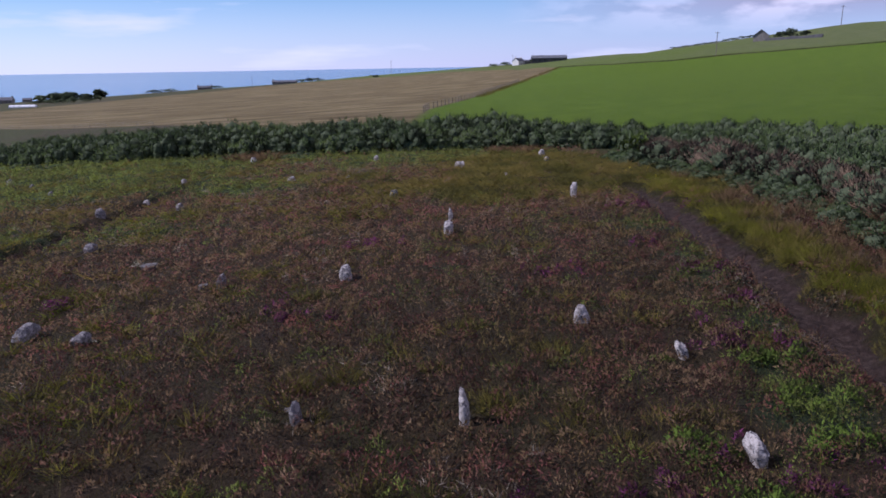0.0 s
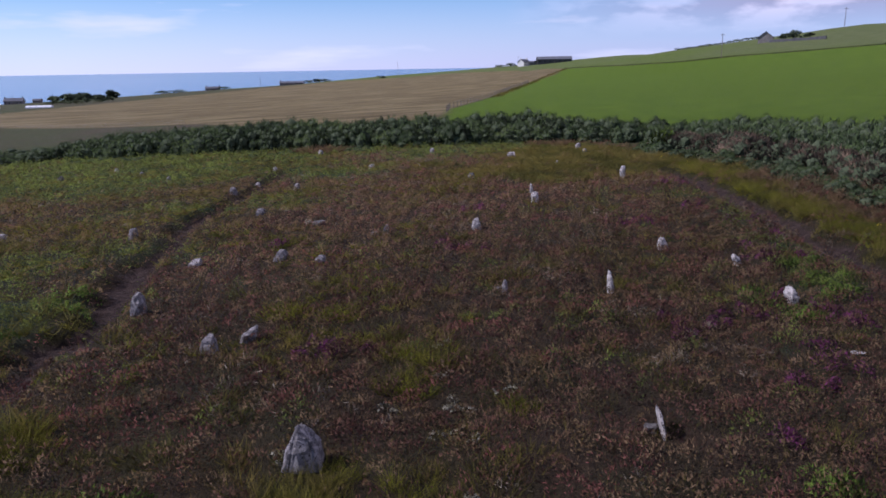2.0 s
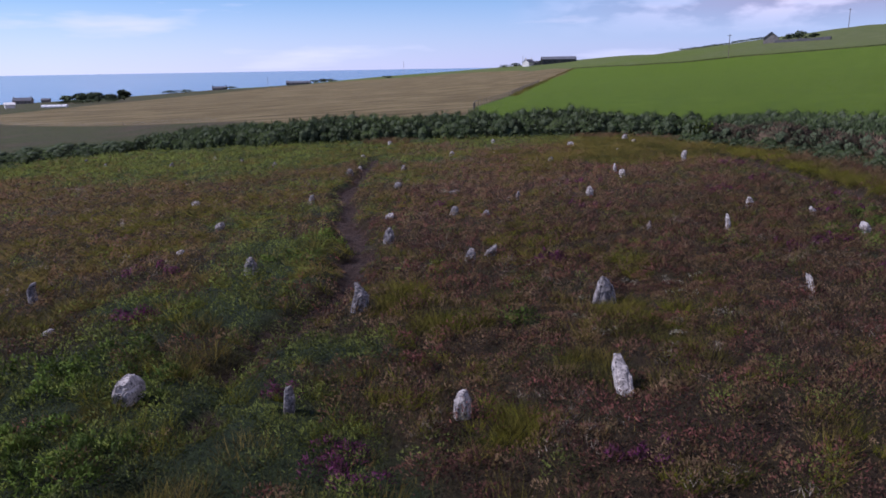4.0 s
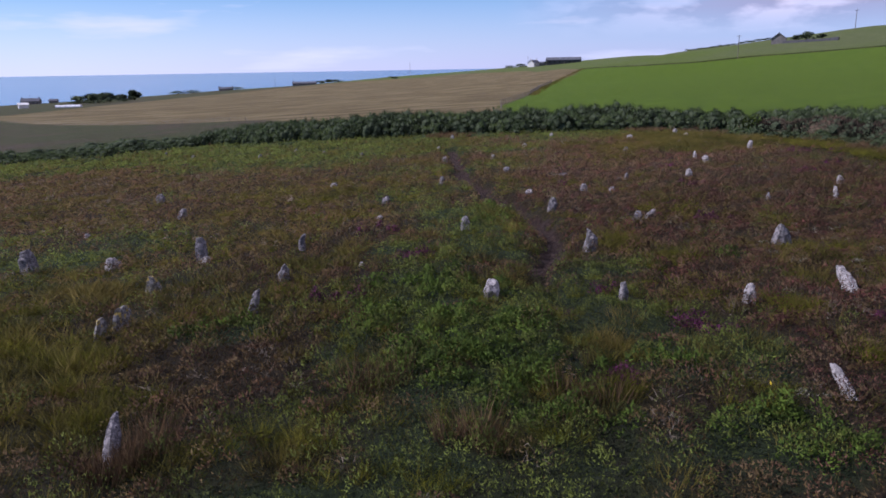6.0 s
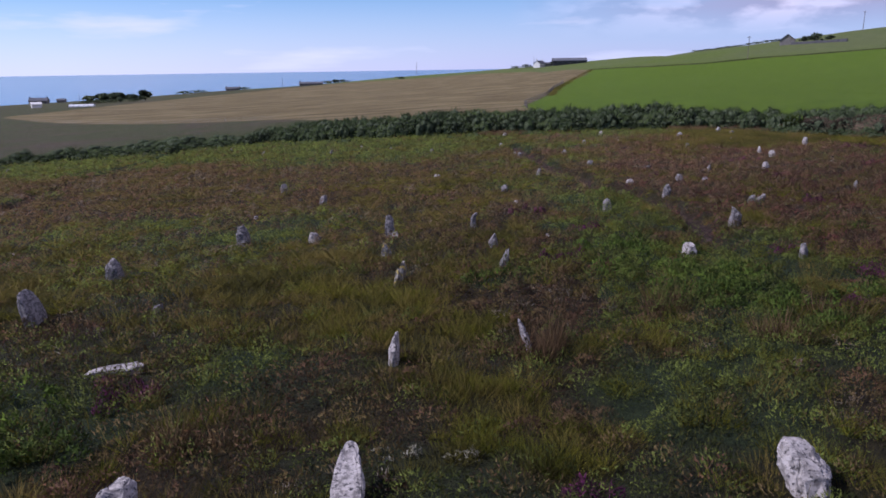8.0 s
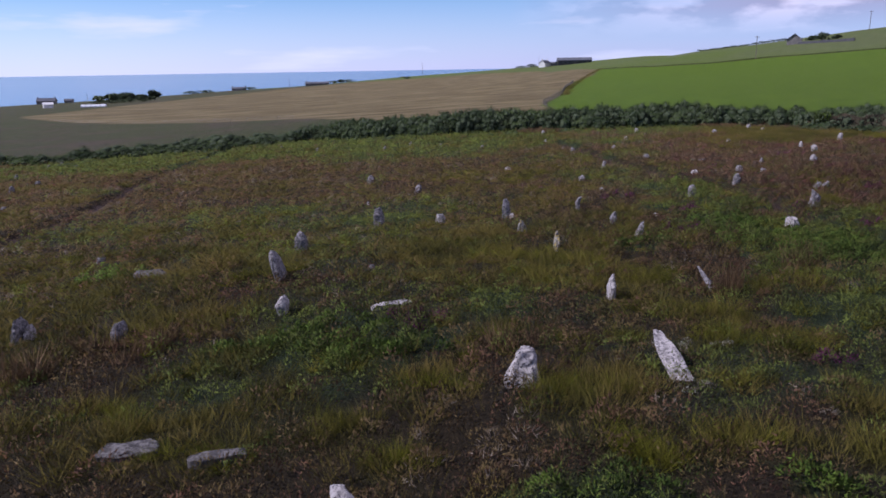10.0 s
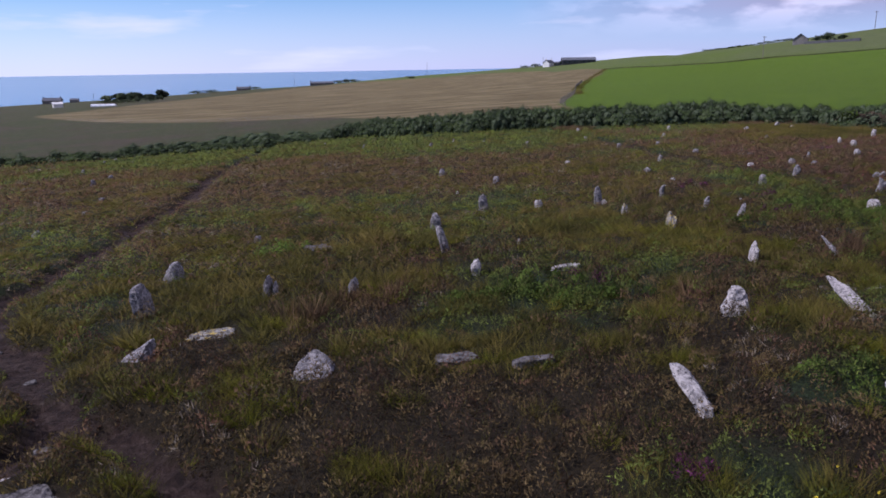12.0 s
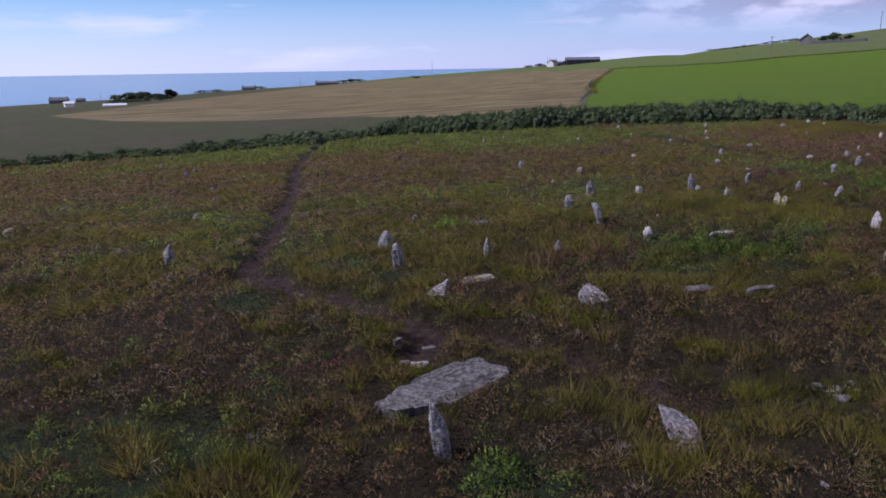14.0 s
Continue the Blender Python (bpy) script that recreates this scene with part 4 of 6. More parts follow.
stone(-2.83, 8.49, 0.30, 0.17, 0.30, "grey", mid=0.85, top=0.43, lean=(-0.01, 0.0), bow=-0.01, slant=-0.1)
stone(2.83, 7.41, 0.37, 0.21, 0.36, "pale", mid=1.31, top=0.58, lean=(-0.08, 0.0), bow=-0.02, slant=-0.17)
stone(-25.9, 5.69, 0.13, 0.18, 0.32, "pale", mid=1.05, top=0.75, lean=(0.01, 0.0))
stone(-10.42, 7.14, 0.44, 0.34, 0.28, "grey", mid=0.95, top=0.6, lean=(0.04, 0.0), bow=0.03, slant=-0.06)
stone(-16.15, 6.28, 0.10, 0.23, 0.36, "pale", mid=1.05, top=0.75, lean=(-0.0, 0.0))
stone(-7.54, 5.47, 0.22, 0.34, 0.3, "grey", mid=0.95, top=0.59, lean=(0.11, 0.0), bow=-0.01, slant=0.32)
stone(-43.25, 4.87, 0.18, 0.29, 0.40, "ochre", mid=1.05, top=0.75, lean=(0.02, 0.02))
stone(-8.02, 4.87, 0.28, 0.36, 0.3, "grey", mid=0.9, top=0.5, lean=(0.04, 0.0), bow=-0.01, slant=0.05)
flat_stone(2.71, 4.54, 0.27, 0.17, -28, "pale")
stone(-13.18, 3.5, 0.44, 0.32, 0.3, "grey", mid=1, top=0.55, lean=(-0.02, 0.0), bow=-0.01, slant=0.1)
flat_stone(-1.11, 1.96, 0.18, 0.19, -16, "grey")
stone(-0.98, 1.88, 0.31, 0.07, 0.36, "pale", mid=1.09, top=0.82, lean=(-0.07, 0.0), slant=-0.08)
stone(-17.6, 1.9, 0.42, 0.22, 0.22, "grey", mid=1.05, top=0.75, lean=(0.08, 0.0), bow=-0.05, slant=0.05)
stone(-5.34, 0.84, 0.52, 0.56, 0.42, "grey", mid=0.78, top=0.3, lean=(0.02, 0.0), bow=0.04, slant=-0.08)
stone(-20.18, 1.3, 0.66, 0.34, 0.3, "grey", mid=1.05, top=0.62, lean=(-0.04, 0.0), slant=0.09)
stone(-19.98, 1.05, 0.16, 0.23, 0.36, "pale", mid=1.05, top=0.75, lean=(-0.01, 0.0))
stone(-10.05, 0.43, 0.54, 0.4, 0.3, "grey", mid=0.85, top=0.42, lean=(-0.04, 0.0), bow=0.08, slant=-0.15)
stone(-22.5, 0.95, 0.33, 0.39, 0.40, "pale", mid=1.0, top=0.75, lean=(-0.01, 0.0), bow=0.01, slant=0.06)
stone(-24.66, 0.7, 0.67, 0.41, 0.44, "grey", mid=1.05, top=0.57, lean=(-0.03, 0.0), bow=0.03, slant=0.09)
stone(-15.47, -0.92, 0.11, 0.18, 0.36, "pale", mid=1.05, top=0.75, lean=(-0.0, 0.0))
stone(-41.67, -1.22, 0.25, 0.29, 0.36, "grey", mid=1.05, top=0.75, lean=(0.03, 0.01))
stone(-16.97, -2.04, 0.36, 0.24, 0.24, "grey", mid=1.1, top=0.6, lean=(-0.01, 0.0), bow=-0.01, slant=0.35)
stone(-19.75, -2.4, 0.31, 0.35, 0.40, "ochre", mid=0.8, top=0.4, lean=(-0.04, 0.0), bow=0.01, slant=-0.16)
stone(-48.69, -3.41, 0.27, 0.39, 0.56, "ochre", mid=1.05, top=0.75, lean=(0.04, 0.03))
stone(-5.69, -3.49, 0.35, 0.27, 0.40, "pale", mid=1.05, top=0.85, lean=(-0.05, 0.35))
stone(-12.44, -3.93, 0.34, 0.32, 0.52, "pale", mid=1.0, top=0.6, lean=(-0.01, 0.0), bow=0.01, slant=0.07)
stone(-26.08, -4.32, 0.53, 0.38, 0.40, "grey", mid=1.04, top=0.52, lean=(-0.01, 0.0), slant=0.06)
stone(-10.08, -4.4, 0.39, 0.19, 0.2, "grey", mid=0.95, top=0.7, lean=(0.0, 0.0), bow=0.01, slant=0.09)
stone(-7.86, -4.41, 0.35, 0.27, 0.24, "pale", mid=1, top=0.7, lean=(-0.01, 0.0), slant=0.05)
stone(-31.76, -4.88, 0.15, 0.23, 0.36, "grey", mid=1.05, top=0.75, lean=(0.02, 0.01))
stone(-16.78, -4.8, 0.47, 0.20, 0.24, "grey", mid=1.05, top=0.8, lean=(0.12, 0.0), slant=0.25)
stone(-18.98, -5.3, 0.35, 0.16, 0.56, "ochre", mid=1.06, top=0.76, lean=(0.02, 0.0), bow=0.01, slant=0.06)
stone(-19.02, -5.95, 0.32, 0.14, 0.36, "ochre", mid=1.0, top=0.62, lean=(0.03, 0.0), bow=0.01, slant=0.06)
flat_stone(-29.25, -7.09, 0.74, 0.75, 21, "grey")
stone(-23.53, -7.48, 0.11, 0.13, 0.36, "grey", mid=1.05, top=0.75, lean=(0.0, 0.0))
stone(-25.48, -8.27, 0.68, 0.24, 0.56, "grey", mid=1.0, top=0.94, lean=(-0.22, 0.0), bow=0.02, slant=0.09)
stone(-8.09, -8.57, 0.27, 0.17, 0.30, "pale", mid=1.0, top=0.75, lean=(-0.07, 0.3))
stone(-32.05, -10.39, 0.44, 0.44, 0.56, "grey", mid=1.03, top=0.65, lean=(0.01, 0.0), bow=0.01, slant=0.16)
stone(-16.43, -10.46, 0.34, 0.13, 0.30, "grey", mid=1.25, top=0.8, lean=(-0.15, 0.5))
stone(-18.42, -10.81, 0.44, 0.18, 0.44, "pale", mid=0.96, top=0.43, lean=(0.04, 0.0), bow=-0.01, slant=0.11)
flat_stone(-22.56, -10.94, 0.85, 0.28, 30, "pale")
stone(-24.61, -11.18, 0.33, 0.22, 0.40, "pale", mid=1.26, top=0.63, lean=(-0.01, 0.0), slant=0.23)
stone(-38.17, -11.43, 0.58, 0.34, 0.40, "grey", mid=1.05, top=0.45, lean=(0.04, 0.02))
stone(-29.04, -12.43, 0.45, 0.17, 0.48, "grey", mid=1.06, top=0.62, lean=(0.01, 0.0), slant=0.11)
stone(-28.90, -12.36, 0.30, 0.11, 0.36, "pale", mid=0.91, top=0.64, lean=(0.0, 0.0), bow=0.01, slant=0.08)
stone(-27.19, -12.45, 0.32, 0.23, 0.40, "grey", mid=1.0, top=0.48, lean=(0.02, 0.0), bow=0.01, slant=0.11)
stone(-31.19, -13.65, 0.66, 0.29, 0.56, "grey", mid=1.2, top=0.56, lean=(-0.10, 0.0), bow=0.01, slant=0.07)
stone(-14.10, -14.42, 0.40, 0.36, 0.46, "pale", mid=1.45, top=1.05, lean=(-0.04, 0.20), slant=-0.1)
stone(-18.22, -15.25, 0.25, 0.34, 0.36, "pale", mid=1.05, top=0.45, lean=(-0.13, 0.95))
stone(-20.25, -15.35, 0.38, 0.50, 0.42, "pale", mid=0.82, top=0.5, lean=(0.06, 0.16), slant=0.06)
flat_stone(-29.23, -15.17, 0.85, 0.52, 34, "ochre")
stone(-30.04, -16.34, 0.28, 0.58, 0.60, "grey", mid=0.8, top=0.35, lean=(0.18, 0.22), slant=0.4)
flat_stone(-23.63, -17.1, 0.66, 0.18, 11, "grey")
flat_stone(-24.77, -16.8, 0.63, 0.40, 17, "grey")
stone(-26.82, -17.2, 0.21, 0.78, 0.62, "grey", mid=0.74, top=0.28, lean=(-0.12, 0.36), rise=0.4)
stone(-21.71, -18.92, 0.38, 0.24, 0.26, "pale", mid=1.2, top=0.95, lean=(-0.26, 0.44))
stone(-19.45, -19.08, 0.32, 0.32, 0.40, "pale", mid=1.7, top=1.35, lean=(-0.08, 0.14), slant=0.12)
flat_stone(-30.12, -19.81, 0.53, 0.47, 7, "pale")
flat_stone(-30.23, -20.26, 0.21, 0.16, 8, "grey")
flat_stone(-24.46, -21.60, 0.15, 0.16, -25, "grey")
flat_stone(-24.32, -22.00, 0.18, 0.16, -27, "grey")
stone(-26.52, -22.88, 0.22, 0.46, 0.34, "grey", mid=1.05, top=0.7, lean=(-0.18, 0.30), slant=-0.3)
stone(-29.42, -23.18, 0.58, 0.25, 0.30, "grey", mid=1.0, top=0.5, lean=(-0.13, 0.05), slant=-0.1)
flat_stone(-25.24, -23.64, 0.20, 0.16, -26, "grey")
flat_stone(-29.45, -21.2, 2.35, 1.0, 46, "grey", "long flat grey bedrock slab lying beside the path", 0.03, 0.2)
for px, py, s in ((-30.0, -18.9, 0.26), (-30.5, -19.2, 0.16), (-31.7, -16.6, 0.22), (-33.3, -15.1, 0.16), (-32.7, -16.0, 0.12)):
    flat_stone(px, py, s, s * 0.7, 30, "grey", "small flat grey stone trodden into the peat path", 0.03)


# ---- ground plants ----
def mark(ob, swell, plant, corners):
    """Notes on each leaf's points which way its plant swells there, and a number of the plant's own."""
    at = ob.data.attributes.new("swell", "FLOAT_VECTOR", "POINT")
    at.data.foreach_set("vector", np.repeat(swell, corners, 0).astype(np.float32).ravel())
    at = ob.data.attributes.new("plant", "FLOAT", "POINT")
    at.data.foreach_set("value", np.repeat(plant, corners).astype(np.float32))


def blades(name, base, tip, width, mat, kite, label, category, swell=None, plant=None, facing=None):
    """Leaves from base to tip as slim kites or triangles, all in one object; facing: the way that their broad sides turn to."""
    n = len(base)
    along = tip - base
    side = np.cross(along, _rng.normal(size=(n, 3)) * 0.6 + facing if facing is not None else _rng.normal(size=(n, 3)))
    side /= np.linalg.norm(side, axis=1, keepdims=True) + 1e-9
    side *= width[:, None] / 2
    if kite:
        mid = base + along * 0.6
        verts = np.stack([base, mid - side, tip, mid + side], 1).reshape(-1, 3)
        faces = np.arange(4 * n).reshape(n, 4)
    else:
        verts = np.stack([base - side, base + side, tip], 1).reshape(-1, 3)
        faces = np.arange(3 * n).reshape(n, 3)
    ob = mesh_object(name, verts, faces, mat)
    mark(ob, np.tile((0.0, 0.0, 0.8), (n, 1)) if swell is None else swell, np.full(n, 0.5) if plant is None else plant, 4 if kite else 3)
    return tagged(ob, label, category, kind="stuff")


def clear_of_stones(x, y):
    """The distance past the sides of the nearest stone."""
    d = np.full(np.shape(x), 9.0)
    for cx, cy, w, deep, a in STONES:
        u, v = (x - cx) * math.cos(a) + (y - cy) * math.sin(a), (y - cy) * math.cos(a) - (x - cx) * math.sin(a)
        d = np.minimum(d, np.maximum(np.abs(u) - w * 0.46, np.abs(v) - deep * 0.46))
    return d


def plots(cell, lo=-22.0, hi=200.0):
    """Jittered places on the open moor, with their nearness."""
    x, y = np.meshgrid(np.arange(-84, 15, cell), np.arange(-34, 58, cell))
    x, y = x.ravel() + _rng.uniform(-0.5, 0.5, x.size) * cell, y.ravel() + _rng.uniform(-0.5, 0.5, y.size) * cell
    s = nearness(x, y)
    ok = (s > lo) & (s < hi) & (y < 60) & (x > -84)
    x, y, s = x[ok], y[ok], s[ok]
    ok = moor_side(x, y) > -0.6
    x, y, s = x[ok], y[ok], s[ok]
    return x, y, np.where(s < -6.6, 45.0, s)


def tufts(x, y, s, per, radius, tall):
    """Shoots on small domes at x, y, per shoots each, within radius, tall: their feet, heights, ways, nearness, and the domes' swell and number."""
    n = np.maximum(1, per).astype(int)
    number = _rng.random(len(x))
    who = np.repeat(np.arange(len(x)), n)
    a, r = _rng.uniform(0, 2 * np.pi, len(who)), np.sqrt(_rng.uniform(0, 1, len(who)))
    R = radius[who] * (0.8 + 0.4 * patchy(np.cos(a) * 1.4 + number[who] * 90, np.sin(a) * 1.4, 0.8, 2))
    bx, by = x[who] + R * r * np.cos(a), y[who] + R * r * np.sin(a)
    off = clear_of_stones(bx, by)
    trod = worn(bx, by)
    keep = (trod > -0.06) & (off > 0.0)
    who, a, r, R, bx, by, off, trod = who[keep], a[keep], r[keep], R[keep], bx[keep], by[keep], off[keep], trod[keep]
    low = np.clip(0.45 + off / 0.6, 0.45, 1.0) * np.clip(0.4 + trod / 0.5, 0.4, 1)
    lumpy = 0.65 + 0.7 * patchy(bx, by, 0.17, 1)
    dome = np.sqrt(1.03 - r ** 2) * tall[who] * low * lumpy
    gz = ground_height(bx, by)
    tilt = r * np.clip(tall[who] * 3.2, 0.25, 1.3) * np.clip(1.2 - s[who] / 50, 0.6, 1.0)
    swell = np.stack([np.cos(a) * tilt, np.sin(a) * tilt, np.full(len(who), 0.55)], 1)
    swell /= np.linalg.norm(swell, axis=1, keepdims=True)
    way = np.stack([np.cos(a) * r, np.sin(a) * r, np.full(len(who), 0.75)], 1) + _rng.normal(0, 0.42, (len(who), 3))
    way /= np.linalg.norm(way, axis=1, keepdims=True)
    return np.stack([bx, by, gz], 1), dome, way, s[who], swell, number[who]


def bushy(name, at, dome, way, s, swell, number, length, width, mat, label, category):
    """Short leafy shoots standing off the tops of the domes; far off, tufts of them that lie along the domes."""
    lie = np.clip((s - 4) / 12, 0, 0.75)[:, None]
    rise = 1 - _rng.uniform(0, 1, len(dome)) * (0.40 + 0.50 * lie[:, 0])
    top = at + np.stack([0 * dome, 0 * dome, dome * rise], 1)
    flat_way = np.cross(swell, _rng.normal(size=swell.shape))
    flat_way /= np.linalg.norm(flat_way, axis=1, keepdims=True) + 1e-9
    way = way * (1 - lie) + flat_way * lie
    ln = _rng.uniform(0.6, 1.3, len(dome)) * length * (1 + np.clip(s, 0, 60) / 14)
    wd = _rng.uniform(0.7, 1.3, len(dome)) * width * (1 + np.clip(s, 0, 60) / 17)
    return blades(name, top - way * ln[:, None] * 0.55, top + way * ln[:, None] * 0.45, wd, mat, False, label, category, swell, number, swell * lie * 2)


def grassy(name, at, dome, way, s, swell, number, lean, width, mat, label, category):
    """Slim blades from the ground, thrown outward."""
    out = way * np.array([1, 1, 0]) * (dome * lean * (1 + np.clip(s, 0, 30) / 12))[:, None]
    tip = at + out + np.stack([0 * dome, 0 * dome, dome], 1)
    wd = _rng.uniform(0.7, 1.3, len(dome)) * width * (1 + np.clip(s, 0, 60) / 9)
    return blades(name, at, tip, wd, mat, False, label, category, swell * 0.6 + np.array((0, 0, 0.4)), number)


def cover(s, near_count, far_count):
    return far_count + (near_count - far_count) / (1 + (np.maximum(s + 3, 0) / 9.0) ** 2.4)


def ragged(n, lo, hi):
    return _rng.uniform(lo, hi, n)


def chosen(p):
    return _rng.random(len(p)) < np.clip(p, 0, 1)


x, y, s = plots(0.40)
green, grass = greenness(x, y), grassiness(x, y)
p_grass = 1 / (1 + np.exp(-(grass - 0.62) / 0.10))
p_green = 1 / (1 + np.exp(-(green - 0.56) / 0.09))
is_grass = chosen(0.04 + 0.92 * p_grass)
is_green = ~is_grass & chosen(0.03 + 0.92 * p_green)
is_heath = ~is_grass & ~is_green
bare = patchy(x, y, 0.8, 3) > 0.97
mound = 0.30 * patchy(x, y, 1.1, 4) ** 1.5

k = is_heath & ~bare
is_ling = ling_share(x, y) > 0.5
for name, kind, mat, label in (("heather", k & ~is_ling, M_HEATHER, "purple-brown heather covering the open moor"), ("ling_heather", k & is_ling, M_LING, "olive-brown ling heather between grass on the moor")):
    m = kind.sum()
    bushy(name, *tufts(x[kind], y[kind], s[kind], cover(s[kind], 165, 10), ragged(m, 0.22, 0.48), 0.04 + 0.36 * ragged(m, 0, 1) ** 1.3 + mound[kind]), 0.050, 0.0160, mat, label, "heather")

# bell heather in flower
spots = BLOOM + ((-3.7, 13.2, 0.8), (5.5, 25.3, 1.3), (-3.5, 19.6, 0.7), (4.3, 11.8, 0.9), (1.3, 16.2, 0.6), (0.2, 6.0, 0.6), (3.4, 7.4, 0.8), (-15.9, 4.0, 0.5), (-9.6, 14, 0.4))


def scattered(spots, per):
    px, py = [], []
    for cx, cy, r in spots:
        m = int(per * r * r + 4)
        a, q = _rng.uniform(0, 2 * np.pi, m), np.sqrt(_rng.uniform(0, 1, m)) * r
        px += list(cx + q * np.cos(a) * 1.35)
        py += list(cy + q * np.sin(a))
    return np.array(px), np.array(py), nearness(np.array(px), np.array(py))


px_, py_, ps_ = scattered(spots, 8)
m = len(px_)
bushy("bell_heather", *tufts(px_, py_, ps_, cover(ps_, 70, 40), ragged(m, 0.10, 0.22), ragged(m, 0.18, 0.28)), 0.07, 0.018, M_PURPLE, "magenta bell heather flowering in patches on the moor", "heather")

k = is_green & ~bare
m = k.sum()
bushy("dwarf_shrub", *tufts(x[k], y[k], s[k], cover(s[k], 185, 10), ragged(m, 0.22, 0.48), 0.06 + 0.34 * ragged(m, 0, 1) ** 1.2 + mound[k] * 1.1), 0.044, 0.0145, M_GREEN, "low green dwarf shrubs in mats between the heather", "shrub")

# brighter young growth in the green hollows
px_, py_, ps_ = scattered(YOUNG + ((-12.6, -7.6, 1.0), (-13.4, -5.9, 1.1), (-9.3, -9.9, 0.6), (-13.0, -3.4, 0.8), (-23.2, -12.6, 0.8), (-12.3, 8.0, 0.8), (-12.4, 5.0, 0.7), (-28.5, -23.9, 0.5), (-19.6, -18.3, 0.5), (-6.9, -0.3, 0.3), (4.2, 9.0, 0.5), (-11.8, -9.2, 0.8), (-10.4, -7.6, 0.6)), 13)
m = len(px_)
bushy("bilberry_patch", *tufts(px_, py_, ps_, cover(ps_, 130, 30), ragged(m, 0.15, 0.32), ragged(m, 0.20, 0.36)), 0.062, 0.022, M_FRESH, "bright green low bilberry growth in mats on the moor", "shrub")

k = is_grass
m = k.sum()
grassy("moor_grass", *tufts(x[k], y[k], s[k], cover(s[k], 150, 9), ragged(m, 0.20, 0.42), ragged(m, 0.12, 0.30) + 0.5 * mound[k]), 0.95, 0.0075, M_GRASS, "olive moor grass in tussocks between the heather", "grass")

k = chosen(np.full(len(x), 0.5))
m = k.sum()
grassy("grass_stalks", *tufts(x[k], y[k], s[k], cover(s[k], 14, 1), np.full(m, 0.45), ragged(m, 0.22, 0.44)), 0.7, 0.006, M_GRASS, "thin grass stalks growing up through the heather", "grass")

# fresh tussocks
tussocks = ((-4.1, 0.2), (-2.8, 2.6), (-3.6, -1.0), (-5.6, 5.1), (-7.3, -4.7), (-7.2, -7.4), (-6.5, -7.7), (-5.5, -6.1), (-18.4, -15.1), (-18.6, -13.4), (-17.7, -15.6), (-19.1, -17.6), (-15.5, -10.4), (-15.4, -12.0),
            (-17.9, -12.0), (-11.8, -9.9), (-28.8, -18.0), (-27.6, -18.8), (-25.5, -18.3), (-25.4, -21.8), (-31.7, -15.9), (-32.0, -17.6), (-30.9, -19.4), (-4.4, 3.4), (-9.0, -8.6), (-13.0, -11.0), (-16.4, -14.2), (-22.6, -16.4))
tx, ty = np.array(tussocks).T
spread = np.array([(cx + r * 0.55 * math.cos(k * 2.4), cy + r * 0.55 * math.sin(k * 2.4)) for cx, cy, r in GRASSY + TUSSOCKY for k in range(2)]).T
verge_x, verge_y = _rng.uniform(6.5, 8.0, 150), _rng.uniform(6, 33, 150)
tx, ty = np.concatenate([tx, spread[0], verge_x]), np.concatenate([ty, spread[1], verge_y])
k = chosen(np.clip((patchy(x, y, 2.0, 3) - 0.42) * 1.1, 0, 0.3) * (x < -3) * (y < 30) * (s < 26))
tx, ty = np.concatenate([tx, tx + 0.22, tx - 0.12, x[k]]), np.concatenate([ty, ty + 0.1, ty + 0.25, y[k]])
ts = nearness(tx, ty)
m = len(tx)
grassy("grass_tussock", *tufts(tx, ty, ts, cover(ts, 105, 14), ragged(m, 0.09, 0.22), ragged(m, 0.16, 0.34)), 1.1, 0.0048, M_GRASS_BRIGHT, "fresh yellow-green grass tussocks scattered over the moor", "grass")

k = is_heath & (patchy(x, y, 2.3, 2) > 0.66) & chosen(np.full(len(x), 0.45))
m = k.sum()
bushy("dead_heather", *tufts(x[k], y[k], s[k], cover(s[k], 40, 10), ragged(m, 0.12, 0.30), ragged(m, 0.14, 0.28)), 0.10, 0.010, M_PALE, "pale dead heather twigs scattered through the moor", "heather")

# pale lichen on the bare spots
moss = ((-3.7, 2.6, 0.19), (-3.0, 3.2, 0.16), (-3.6, 1.7, 0.22), (-3.9, 3.7, 0.18), (-4.6, 2.4, 0.13), (-4.3, -0.3, 0.13), (-5.5, -0.9, 0.20), (-5.9, -0.2, 0.10), (-4.3, -1.1, 0.22), (-3.3, 0.1, 0.12), (-5.6, 1.0, 0.13), (-4.0, 5.1, 0.13), (-8.6, -8.7, 0.13), (-18.0, -13.8, 0.18), (-17.3, -13.9, 0.15), (-20.1, -15.6, 0.14), (-18.2, -15.6, 0.2), (-24.5, -21.7, 0.18), (-24.2, -21.7, 0.14), (-26.6, -23.3, 0.12), (-7.5, 11.9, 0.2), (-9.3, 17.6, 0.25))
px_, py_, ps_ = scattered(moss, 40)
m = len(px_)
bushy("ground_lichen", *tufts(px_, py_, ps_, np.full(m, 36), ragged(m, 0.05, 0.13), ragged(m, 0.06, 0.12)), 0.035, 0.02, M_MOSS, "whitish ground lichen on bare spots of the moor", "lichen")

# yellow flowers on the verge
px_, py_, ps_ = scattered(((7.3, 33.6, 1.0), (7.2, 31.4, 0.9), (6.4, 36, 1.2), (8.0, 29, 0.8), (7.6, 14, 0.8), (-21.0, -20.6, 0.15), (-20.7, -20.7, 0.1), (-9.2, -9.2, 0.1)), 2)
m = len(px_)
bushy("yellow_flower", *tufts(px_, py_, ps_, np.full(m, 2), ragged(m, 0.08, 0.2), ragged(m, 0.30, 0.45)), 0.035, 0.03, M_YELLOW, "small yellow flowers in the grass verge", "flower")

